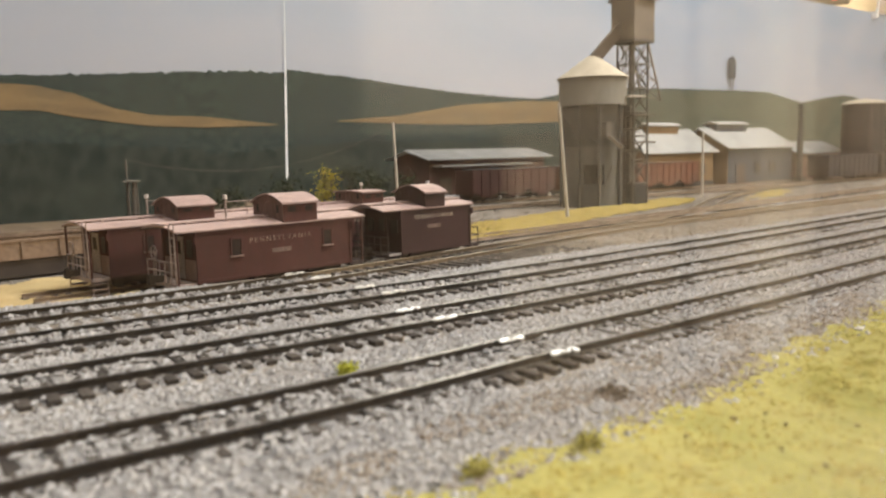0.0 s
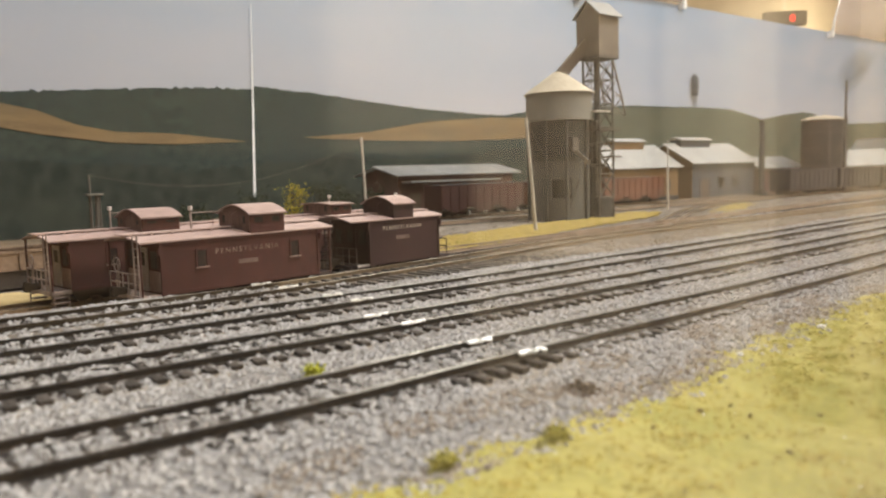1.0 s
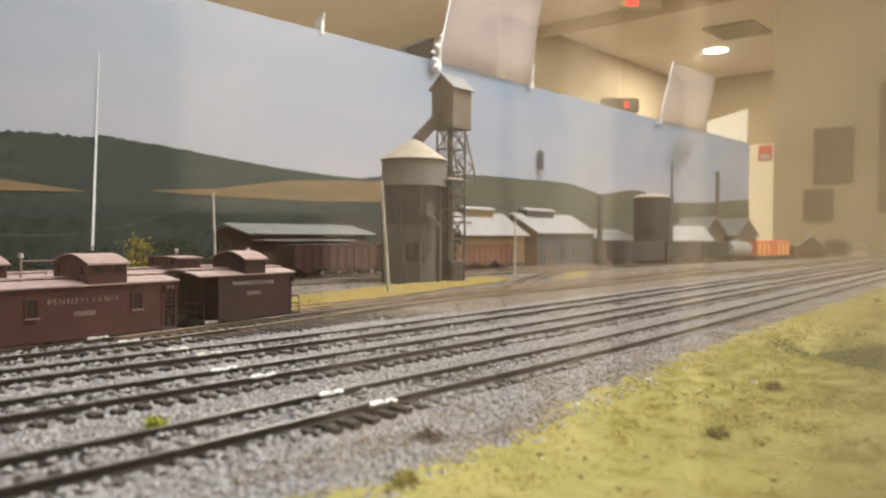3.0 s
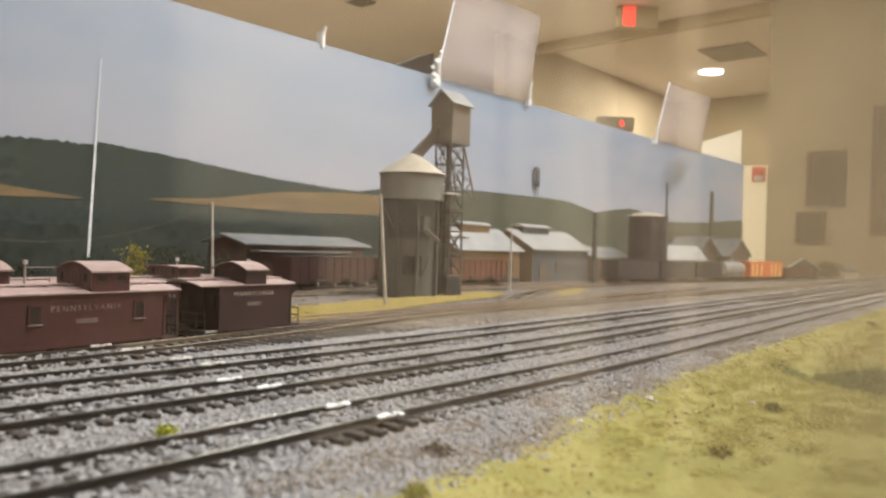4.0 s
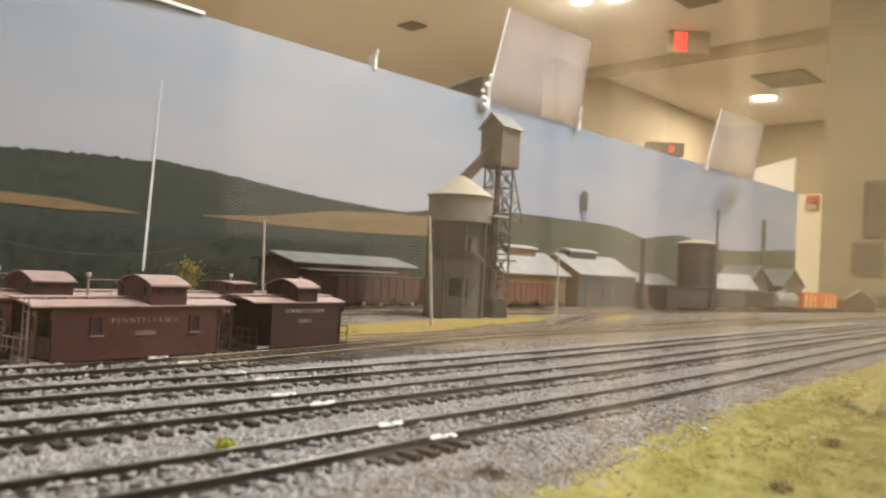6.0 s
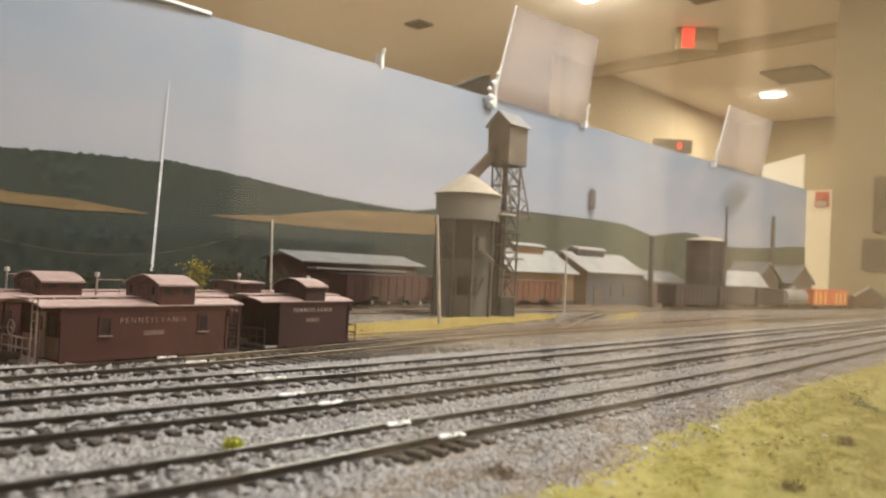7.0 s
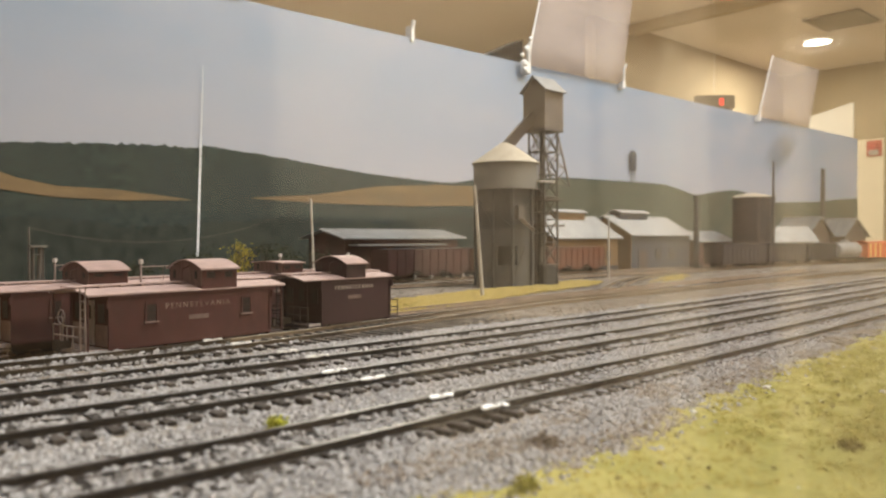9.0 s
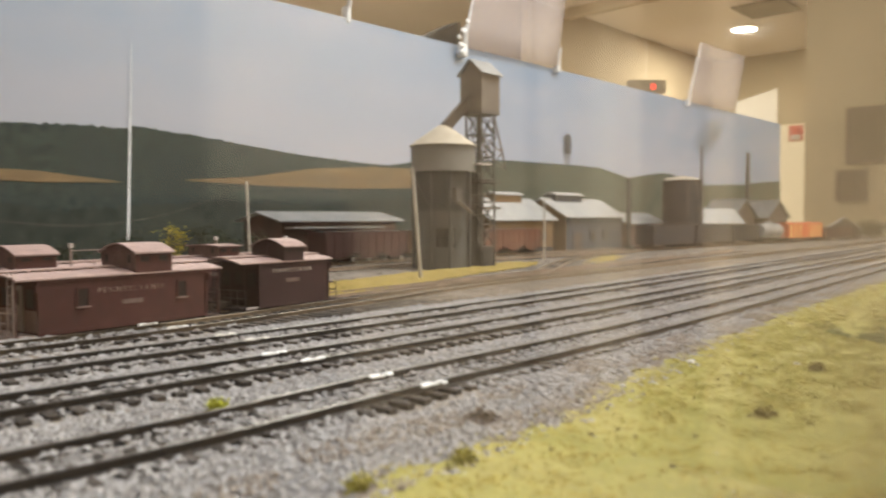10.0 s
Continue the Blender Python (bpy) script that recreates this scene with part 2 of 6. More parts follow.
def bed_height(x, v):
    """The ballast's top: level with the sleepers between the rails, lower at their ends."""
    z = ground_height(x, v + bend(x)) + 0.035
    for a in (0.825 + front_shift(x), 5.855, 10.275, lead(x) - bend(x)):
        z += (0.06 if a < 2 else 0.03) * smooth01((1.0 - abs(v - a)) / 0.35)
        if a > 2:
            z -= 0.048 * smooth01((v - a + 2.2) / 0.4) * smooth01((a - 0.9 - v) / 0.2)
    if v < 0:
        z += 0.05 * smooth01((-0.15 - v) / 0.3) * smooth01((v + 1.6) / 0.5) * (1 - smooth01((x + 2.6) / 0.4) * smooth01((1.2 - x) / 0.4))
    if -0.8 < v < 0.4:
        z -= 0.075 * smooth01((x + 2.6) / 0.4) * smooth01((1.3 - x) / 0.4) * smooth01((front_shift(x) - 0.02 - v) / 0.1)
    return z


# ---- ground sheets ----
def sheet(name, xs, ys, height, material, label, kind="structure", keep=None):
    verts, faces, ids = [], [], {}
    for i, x in enumerate(xs):
        for j, y in enumerate(ys):
            ids[i, j] = len(verts)
            verts.append((x, y, height(x, y)))
    for i in range(len(xs) - 1):
        for j in range(len(ys) - 1):
            if keep is None or keep((xs[i] + xs[i + 1]) / 2, (ys[j] + ys[j + 1]) / 2):
                faces.append((ids[i, j], ids[i + 1, j], ids[i + 1, j + 1], ids[i, j + 1]))
    return fast_mesh(name, verts, faces, material, None, kind, label, "ground")


def steps(lo, hi, fine_lo, fine_hi, coarse, fine):
    out, v = [], lo
    while v < hi:
        out.append(v)
        v += fine if fine_lo <= v < fine_hi else coarse
    return out + [hi]


gx = steps(-110, 318, -16, 40, 2.5, 0.5)
gy = steps(-10.7, 90, -10.7, 24, 2.0, 0.4)
sheet("ground", gx, gy, ground_height, M["dirt"], "brown cinder ground of the model railway yard")
bx = steps(-60, 230, -16, 40, 2.0, 0.5)
bv = [-4.2 + 0.2 * i for i in range(108)]
verts, faces = [], []
for x in bx:
    for v in bv:
        y = v + bend(x)
        verts.append((x, y, bed_height(x, v) if -3.9 < v < bed_edge(x) + 0.3 * noise.noise((x * 0.7, 2, 8)) else ground_height(x, y) - 0.1))
nb = len(bv)
faces = [(i * nb + j, (i + 1) * nb + j, (i + 1) * nb + j + 1, i * nb + j + 1) for i in range(len(bx) - 1) for j in range(nb - 1)]
fast_mesh("ballast_bed", verts, faces, M["bed"], None, "structure", "grey gravel bed under the main line tracks", "ground")
verts, faces = [], []
tv = [0, 0.12, 0.3, 0.6, 1.0, 1.6, 2.4, 3.4, 4.6, 6.0, 7.5, 9.0, 10.5]
tx = steps(-30, 140, -14, 40, 2.0, 0.4)
for x in tx:
    e = grass_edge(x) + 0.35 * noise.noise((x * 0.8, 3, 0)) + 0.15 * noise.noise((x * 3, 5, 0))
    for v in tv:
        y = max(-10.7, e - v + bend(x))
        verts.append((x, y, ground_height(x, y) + (0.0 if v == 0 else 0.075 + 0.05 * noise.noise((x * 1.1, y * 1.1, 2)))))
nb = len(tv)
faces = [(i * nb + j, (i + 1) * nb + j, (i + 1) * nb + j + 1, i * nb + j + 1) for i in range(len(tx) - 1) for j in range(nb - 1)]
fast_mesh("lawn", verts, faces, M["turf"], None, "structure", "yellow-green turf along the main line", "grass")


def scatter(name, places, sizes, material, label, category, flat=0.7):
    """Many small eight-faced crumbs as one mesh."""
    base = np.array([(1, 0, 0), (0, 1, 0), (-1, 0, 0), (0, -1, 0), (0, 0, 1), (0, 0, -1)], float)
    tri = np.array([(0, 1, 4), (1, 2, 4), (2, 3, 4), (3, 0, 4), (1, 0, 5), (2, 1, 5), (3, 2, 5), (0, 3, 5)])
    n = len(places)
    a = rng.uniform(0, 6.283, n)
    c, s = np.cos(a), np.sin(a)
    v = base[None] * rng.uniform(0.55, 1.25, (n, 6, 1)) * sizes[:, None, None]
    v[..., 2] *= flat
    v = np.stack([v[..., 0] * c[:, None] - v[..., 1] * s[:, None], v[..., 0] * s[:, None] + v[..., 1] * c[:, None], v[..., 2]], -1)
    v += rng.normal(0, 0.12, v.shape) * sizes[:, None, None]
    v += places[:, None]
    f = (tri[None] + 6 * np.arange(n)[:, None, None]).reshape(-1, 3)
    return fast_mesh(name, v.reshape(-1, 3), f.tolist(), material, None, "stuff", label, category)


RAILS = [0.0, 1.65, 5.03, 6.68, 9.45, 11.10]


def ballast(n, x0, x1, s0, s1):
    x = rng.uniform(x0, x1, n)
    v = rng.uniform(-3.9, 16.9, n)
    rough_edge = np.array([grass_edge(a) for a in x]) - 0.5 + rng.normal(0, 0.35, n)
    ok = (v > rough_edge) & (v < np.array([bed_edge(a) for a in x]) + rng.normal(0, 0.18, n))
    drift, branch = np.array([front_shift(a) for a in x]), np.array([lead(a) - bend(a) for a in x])
    on_tie = np.abs((x / 0.58) % 1 - 0.5) < 0.25
    chance = rng.uniform(0, 1, n)
    # none on the rails, and few on the sleepers' ends that face the aisle
    for k in range(4):
        w = v - drift if k == 0 else v - branch + 0.825 if k == 3 else v
        a, b_ = (0.0, 1.65) if k in (0, 3) else RAILS[2 * k:2 * k + 2]
        ok &= (np.abs(w - a) > 0.13) & (np.abs(w - b_) > 0.13)
        mark = np.modf(np.abs(np.sin(np.floor(x / 0.58) * 12.9898 + a * 3.1)) * 437.58)[0]
        front, inner = (w > a - 0.70) & (w < a - 0.33), (w >= a) & (w <= b_)
        if k == 0:
            bare = np.where(inner, np.where(mark < 0.6, 0.75, 0.2), np.where((x > -2.4) & (x < 1.1), 0.96, 0.25))
        elif k == 3:
            bare = np.where(inner, 0.75, 0.97)
            front = (w > -2.2) & (w < a - 0.33)
        else:
            bare = np.where(inner, np.where(mark < 0.4, 0.6, 0.12), np.where(mark < 0.9, 0.95, 0.3))
        ok &= ~(on_tie & (front | inner) & (chance < bare))
    x, v = x[ok], v[ok]
    y = v + np.array([bend(a) for a in x])
    z = np.array([bed_height(a, b_) for a, b_ in zip(x, v)]) + 0.02
    # stones heaped against the foot of each rail
    for k in range(8):
        centre = drift[ok] + 0.825 if k < 2 else branch[ok] if k > 5 else 5.855 if k < 4 else 10.275
        off = v - centre - (0.825 if k % 2 else -0.825)
        z += np.where((off > -0.33) & (off < -0.10), 0.045, 0.0)
    return np.stack([x, y, z], 1), rng.uniform(s0, s1, len(x))


p1, s1 = ballast(50000, -14, 18, 0.035, 0.12)
p2, s2 = ballast(22000, 18, 60, 0.05, 0.11)
scatter("ballast", np.r_[p1, p2], np.r_[s1, s2], M["stone"], "loose grey ballast stones between the rails", "gravel")


def foam(n, x0, x1, s0, s1):
    x = rng.uniform(x0, x1, n)
    d = rng.uniform(-0.25, 10.5, n)
    e = np.array([grass_edge(a) + 0.35 * noise.noise((a * 0.8, 3, 0)) + 0.15 * noise.noise((a * 3, 5, 0)) for a in x])
    y = e - d + np.array([bend(a) for a in x])
    ok = (y > -10.6) & ~((y < -3.4) & (x > 19.1 + 0.76 * (y + 3.2)) & (x < 20.9 - 0.44 * (y + 3.4))) & ((d > 0.5) | (rng.uniform(0, 1, n) < 0.35))
    x, y = x[ok], y[ok]
    z = np.array([ground_height(a, b_) + 0.068 + 0.05 * noise.noise((a * 1.1, b_ * 1.1, 2)) for a, b_ in zip(x, y)])
    return np.stack([x, y, z], 1), rng.uniform(s0, s1, len(x)) * rng.choice([1, 1, 1, 1.7], len(x))


p1, s1 = foam(42000, -9, 22, 0.025, 0.065)
p2, s2 = foam(12000, 22, 60, 0.05, 0.12)
scatter("grass", np.r_[p1, p2], np.r_[s1, s2], M["blade"], "yellow-green crumbly foam grass", "grass", 0.3)


# ---- tracks ----
def rail_mesh(path, side, top):
    """A rail of I section along a path of (x, y, heading)."""
    sec = [(-0.10, -0.21), (0.10, -0.21), (0.10, -0.18), (0.03, -0.16), (0.03, -0.07), (0.05, -0.055), (0.05, -0.006), (0.035, 0),
           (-0.035, 0), (-0.05, -0.006), (-0.05, -0.055), (-0.03, -0.07), (-0.03, -0.16), (-0.10, -0.18)]
    bm = bmesh.new()
    rings = []
    for x, y, z, h in path:
        ring = []
        for w, dz in sec:
            o = side + w
            ring.append(bm.verts.new((x - math.sin(h) * o, y + math.cos(h) * o, z + top + dz)))
        rings.append(ring)
    for a, b_ in zip(rings, rings[1:]):
        for i in range(len(sec)):
            j = (i + 1) % len(sec)
            bm.faces.new((a[i], a[j], b_[j], b_[i]))
    bm.faces.new(rings[0])
    bm.faces.new(rings[-1][::-1])
    return bm


def path_of(f, x0, x1, zf, step=1.0):
    out, n = [], max(2, int((x1 - x0) / step))
    for i in range(n + 1):
        x = x0 + (x1 - x0) * i / n
        out.append((x, f(x), zf(x), math.atan2(f(x + 0.05) - f(x - 0.05), 0.1)))
    return out


tie_mesh = None


def track(label, f, zf, x0, x1, near, tie_lift=0.0, railmat="rail", group="main line tracks", front=None, far_rail=""):
    global tie_mesh
    t = thing("railway_track", 0, 0, 0, label, "track", group=group)
    path = path_of(f, x0, x1, zf, 0.5 if far_rail else 1.0)
    for side in (-0.825, 0.825):
        if far_rail:
            # beyond the split the rail takes the tan colour that paints its glint
            split = 1.0 if side > 0 else 5.2
            part("rail", rail_mesh([p for p in path if p[0] < split + 0.4], side, 0.0), M[railmat], t)
            part("rail", rail_mesh([p for p in path if p[0] > split - 0.9], side, -0.004), M[far_rail], t, "tan rail with its golden glint put into the colour")
        else:
            part("rail", rail_mesh(path, side, 0.0), M[railmat], t)
    if tie_mesh is None:
        b = box(-0.13, 0.13, -1.45, 1.45, -0.16, 0.0, bevel=0.012)
        tie_mesh = bpy.data.meshes.new("sleeper")
        b.to_mesh(tie_mesh)
        b.free()
        tie_mesh.transform(Matrix.Diagonal((CM, CM, CM, 1)))
        tie_mesh.materials.append(M["tie"])
    far_v, far_f = [], []
    n = int((x1 - x0) / 0.58)
    for i in range(n):
        x = (math.floor(x0 / 0.58) + i + 0.5) * 0.58
        h = math.atan2(f(x + 0.05) - f(x - 0.05), 0.1)
        z = zf(x) - 0.21 + (tie_lift(x) if callable(tie_lift) else tie_lift) + random.uniform(-0.015, 0.01)
        if near[0] <= x <= near[1]:
            o = new("sleeper", tie_mesh)
            o.parent = t
            reach = (f(x) - front(x) + 1.45) / 2.9 if front else 1.0
            x += 1.45 * (reach - 1) * math.sin(h)
            o.matrix_basis = pose(x * CM, (f(x) - 1.45 * (reach - 1) + random.uniform(-0.05, 0.05)) * CM, z * CM, 0, 0, math.degrees(h) + random.uniform(-1.2, 1.2)) @ Matrix.Diagonal((1, reach, 1, 1))
        else:
            c, s = math.cos(h), math.sin(h)
            k = len(far_v)
            for dz in (-0.16, 0.0):
                for u, w in ((-0.13, -1.45), (0.13, -1.45), (0.13, 1.45), (-0.13, 1.45)):
                    far_v.append((x + u * c - w * s, f(x) + u * s + w * c, z + dz))
            far_f += [(k + a, k + b_, k + c_, k + d) for a, b_, c_, d in ((4, 5, 6, 7), (0, 1, 5, 4), (1, 2, 6, 5), (2, 3, 7, 6), (3, 0, 4, 7))]
    if far_f:
        fast_mesh("far_sleepers", far_v, far_f, M["tie"], t, "stuff")
    return t


MAIN = []
for near_rail, z in ((0.0, 0.0), (5.03, -0.02), (9.45, -0.04)):
    c = near_rail + 0.825
    MAIN.append(track("straight model track with dark rails in grey ballast", lambda x, c=c: c + bend(x) + (front_shift(x) if c < 1 else 0.0), lambda x, z=z: z, -60, 230, (-12, 40), lambda x, up=0.025 if c < 1 else 0.042: up - 0.075 * smooth01((x - 5) / 12)))
MAIN.append(track("lead track leaving the main line on long dark sleepers", lead, lambda x: -0.05, -60, 200, (-12, 36), lambda x: 0.06 - 0.14 * smooth01((x - 8) / 14), "yardrail", "yard tracks", lead_front, "tanrail"))
# white insulating joints, one on each rail
for t, (x, off) in zip([MAIN[0]] * 2 + [MAIN[1]] * 2 + [MAIN[2]] * 2 + [MAIN[3]] * 2, [(-0.1, 0.2), (-0.28, 1.87), (-0.05, 5.0), (-0.25, 6.68), (0.9, 9.45), (0.75, 11.1), (0.5, lead(0.5) - bend(0.5) - 0.825), (0.1, lead(0.1) - bend(0.1) + 0.825)]):
    y = off + bend(x)
    b = box(x - 0.40, x - 0.06, y - 0.055, y + 0.055, -0.012, 0.03, bevel=0.012)
    box(x + 0.06, x + 0.36, y - 0.05, y + 0.05, -0.012, 0.024, b, bevel=0.012)
    box(x - 0.36, x + 0.10, y - 0.085, y - 0.045, -0.06, 0.0, b, bevel=0.015)
    for dx, r in ((-0.36, 0.085), (-0.15, 0.06), (0.12, 0.05), (0.30, 0.075)):
        s = bmesh.ops.create_icosphere(b, subdivisions=2, radius=r * random.uniform(0.8, 1.1))
        bmesh.ops.scale(b, verts=s["verts"], vec=(1.4, 0.7, 0.6))
        bmesh.ops.translate(b, verts=s["verts"], vec=(x + dx + random.uniform(-0.04, 0.04), y - random.uniform(0.05, 0.10), random.uniform(-0.04, 0.01)))
    part("insulated_joint", b, M["joint" if off < 9 else "oldjoint"], t, "glossy white plastic rail joint")


YR = YARD + 0.32
track("rusty yard track under the parked cabooses", yard_y, lambda x: YR, -5.4, 120, (-8, 45), 0.05, railmat="yardrail", group="yard tracks")
track("rusty yard track behind the cabooses", lambda x: 24.75 + 0.16 * (x + 1.9) if x < 20 else 28.25 + 0.10 * (x - 20), lambda x: YR, -8.5, 110, (12, 24), railmat="rustrail", group="yard tracks")
BRANCH = np.array([(22, 24.4), (34, 26.2), (43, 29.0), (50, 32.6), (57.4, 36.7), (66, 41.0), (75, 44.6), (90, 48.0), (105, 49.2), (120, 49.4)])


def branch_y(x):
    return float(np.mean(np.interp([x - 4, x - 2, x, x + 2, x + 4], BRANCH[:, 0], BRANCH[:, 1])))


track("yard track curving towards the engine sheds", branch_y, lambda x: YR - 0.02, 26, 112, (30, 60), -0.05, railmat="tanrail", group="yard tracks")
track("yard track along the gondolas", lambda x: 49.5 + 0.0 * x, lambda x: YR, 20, 230, (40, 60), railmat="rustrail", group="yard tracks")
track("yard track with the hopper train", lambda x: 57.0 - 0.02 * (x - 50), lambda x: YR, -20, 200, (40, 60), railmat="rustrail", group="yard tracks")


# ---- painted backdrop ----
def bd(u, z, off=0.0):
    """A place on the backdrop: u along x, z up, off towards the layout."""
    return (u, 80 - 0.061 * u - off, z)


def bd_top(u):
    return 35.3 - 0.019 * u


def sky_paint():
    m = bpy.data.materials.new("painted_sky")
    m.use_nodes = True
    N, L = m.node_tree.nodes, m.node_tree.links
    b = N["Principled BSDF"]
    b.inputs["Roughness"].default_value = 0.55
    tc, sep = N.new("ShaderNodeTexCoord"), N.new("ShaderNodeSeparateXYZ")
    L.new(tc.outputs["Object"], sep.inputs[0])
    up = N.new("ShaderNodeMapRange")
    up.inputs["From Min"].default_value, up.inputs["From Max"].default_value = 0.11, 0.36
    L.new(sep.outputs["Z"], up.inputs["Value"])
    r = N.new("ShaderNodeValToRGB")
    r.color_ramp.elements[0].color, r.color_ramp.elements[1].color = (0.35, 0.35, 0.385, 1), (0.212, 0.268, 0.348, 1)
    L.new(up.outputs["Result"], r.inputs["Fac"])
    along = N.new("ShaderNodeMapRange")
    along.inputs["From Min"].default_value, along.inputs["From Max"].default_value = 0.4, 1.7
    L.new(sep.outputs["X"], along.inputs["Value"])
    mx = N.new("ShaderNodeMixRGB")
    mx.inputs["Color2"].default_value = (0.135, 0.19, 0.285, 1)
    ma = N.new("ShaderNodeMath")
    ma.operation = "MULTIPLY"
    ma.inputs[1].default_value = 0.5
    L.new(along.outputs["Result"], ma.inputs[0])
    L.new(ma.outputs[0], mx.inputs["Fac"])
    L.new(r.outputs["Color"], mx.inputs["Color1"])
    n = N.new("ShaderNodeTexNoise")
    n.inputs["Scale"].default_value, n.inputs["Detail"].default_value = 5.0, 4
    mp = N.new("ShaderNodeMapping")
    mp.inputs["Scale"].default_value = (1, 1, 2.4)
    L.new(tc.outputs["Object"], mp.inputs[0])
    L.new(mp.outputs[0], n.inputs["Vector"])
    cl = N.new("ShaderNodeMapRange")
    cl.inputs["From Min"].default_value, cl.inputs["From Max"].default_value, cl.inputs["To Max"].default_value = 0.42, 0.72, 0.55
    L.new(n.outputs["Fac"], cl.inputs["Value"])
    m2 = N.new("ShaderNodeMixRGB")
    m2.inputs["Color2"].default_value = (0.375, 0.36, 0.39, 1)
    L.new(cl.outputs["Result"], m2.inputs["Fac"])
    L.new(mx.outputs["Color"], m2.inputs["Color1"])
    L.new(m2.outputs["Color"], b.inputs["Base Color"])
    return m


M.update(
    sky=sky_paint(),
    wood=surf("painted_forest", (0.014, 0.026, 0.024), (0.038, 0.055, 0.047), 130, 0.9, 0.0, 700, (0.026, 0.038, 0.040), 12, stretch=(1, 1, 1.6)),
    lowwood=surf("painted_near_forest", (0.013, 0.020, 0.017), (0.030, 0.040, 0.032), 90, 0.9, 0.0, 500, (0.040, 0.048, 0.036), 10, stretch=(1, 1, 0.7)),
    farhill=surf("painted_far_hill", (0.045, 0.058, 0.042), (0.075, 0.085, 0.06), 60, 0.8, 0.0, 600, (0.10, 0.09, 0.06), 9),
    field=surf("painted_field", (0.15, 0.10, 0.05), (0.22, 0.145, 0.068), 25, 0.8, 0.0, 500, (0.11, 0.09, 0.055), 12, stretch=(0.5, 1, 3)),
    seam=surf("seam_strip", (0.62, 0.63, 0.64), (0.78, 0.78, 0.78), 60, 0.5, 0.0, 500),
    greytank=surf("painted_tower", (0.04, 0.043, 0.05), (0.085, 0.088, 0.096), 90, 0.8, 0.0, 500),
    panel=surf("panel_board", (0.45, 0.42, 0.36), (0.55, 0.5, 0.42), 20, 0.8, 0.1, 300),
)
RIDGE = [(-90, 11.5), (-60, 12.6), (-30, 13.6), (0, 13.9), (9, 14.4), (21, 15.1), (27.8, 15.1), (28, 15.5), (35, 15.0), (43, 14.2), (52, 13.3), (63, 12.7), (68, 12.6), (73, 13.4), (84, 14.3), (95, 14.8), (116, 14.9), (124, 14.8), (129, 14.0), (135, 13.0)]
FAR = [(118, 12.0), (128, 12.6), (135, 13.0), (142, 14.0), (149, 14.7), (153, 14.5), (161, 13.0), (168, 12.4), (189, 13.2), (203, 14.4), (212.5, 14.8)]


def interp(points, u):
    return float(np.interp(u, [p[0] for p in points], [p[1] for p in points]))


def painted(name, u0, u1, low, high, off, material, parent, ragged=0.0, step=0.22):
    bm = bmesh.new()
    n = int((u1 - u0) / step)
    prev = None
    for i in range(n + 1):
        u = u0 + (u1 - u0) * i / n
        r = ragged * (noise.noise((u * 1.6, off, 1)) + 0.7 * noise.noise((u * 5.0, off, 2)))
        lo, hi = low(u), high(u) + r
        a, b_ = bm.verts.new(bd(u, lo, off)), bm.verts.new(bd(u, max(hi, lo + 0.01), off))
        if prev:
            bm.faces.new((prev[0], a, b_, prev[1]))
        prev = (a, b_)
    return part(name, bm, material, parent)


backdrop = thing("backdrop", 0, 0, 0, "painted backdrop panel with wooded hills, fields and a hazy sky", "backdrop", kind="structure")
U0, SEAM, U1 = -110.0, 27.9, 212.5
for a, b_ in ((U0, SEAM), (SEAM + 0.004, U1)):
    bm = bmesh.new()
    vs = []
    for off in (0.0, -1.2):
        vs.append([bm.verts.new(bd(u, z, off)) for u, z in ((a, -6), (b_, -6), (b_, bd_top(b_)), (a, bd_top(a)))])
    bm.faces.new(vs[0])
    bm.faces.new(vs[1][::-1])
    for i in range(4):
        j = (i + 1) % 4
        bm.faces.new((vs[0][i], vs[0][j], vs[1][j], vs[1][i]))
    part("sky_panel", bm, M["sky"], backdrop)
painted("painted_hill", U0, 136, lambda u: -5.0, lambda u: interp(RIDGE, u), 0.10, M["wood"], backdrop, 0.3)
painted("painted_far_hill", 84, U1, lambda u: -5.0, lambda u: min(interp(RIDGE + FAR[3:], u), interp([(84, 9.5), (92, 14.2), (96, 14.5), (300, 16)], u)), 0.15, M["farhill"], backdrop, 0.2)
painted("painted_field", U0, 26.5, lambda u: interp([(-40, 10), (0, 10.2), (3.5, 9.5), (7.4, 9.0), (11.5, 8.5), (17.7, 8.35), (26.5, 8.6)], u),
        lambda u: interp([(-40, 14), (-8, 13.2), (0, 12.8), (3.7, 12.0), (7.5, 10.5), (11.5, 9.75), (17.7, 9.6), (26.5, 8.7)], u), 0.2, M["field"], backdrop, 0.03)
painted("painted_field", 34.5, 86, lambda u: interp([(34, 9.1), (44, 8.8), (58, 8.7), (72, 9.1), (86, 9.6)], u),
        lambda u: interp([(34, 9.15), (44, 9.9), (54, 11.5), (65, 12.2), (72, 12.3), (86, 11.2)], u), 0.2, M["field"], backdrop, 0.03)
painted("painted_near_wood", U0, 84, lambda u: -5.5, lambda u: interp([(-40, 6.2), (0, 6.8), (12, 6.0), (20, 5.2), (30, 6.0), (40, 6.6), (55, 6.2), (70, 7.6), (84, 6.5)], u), 0.25, M["lowwood"], backdrop, 0.5)
bm = bmesh.new()
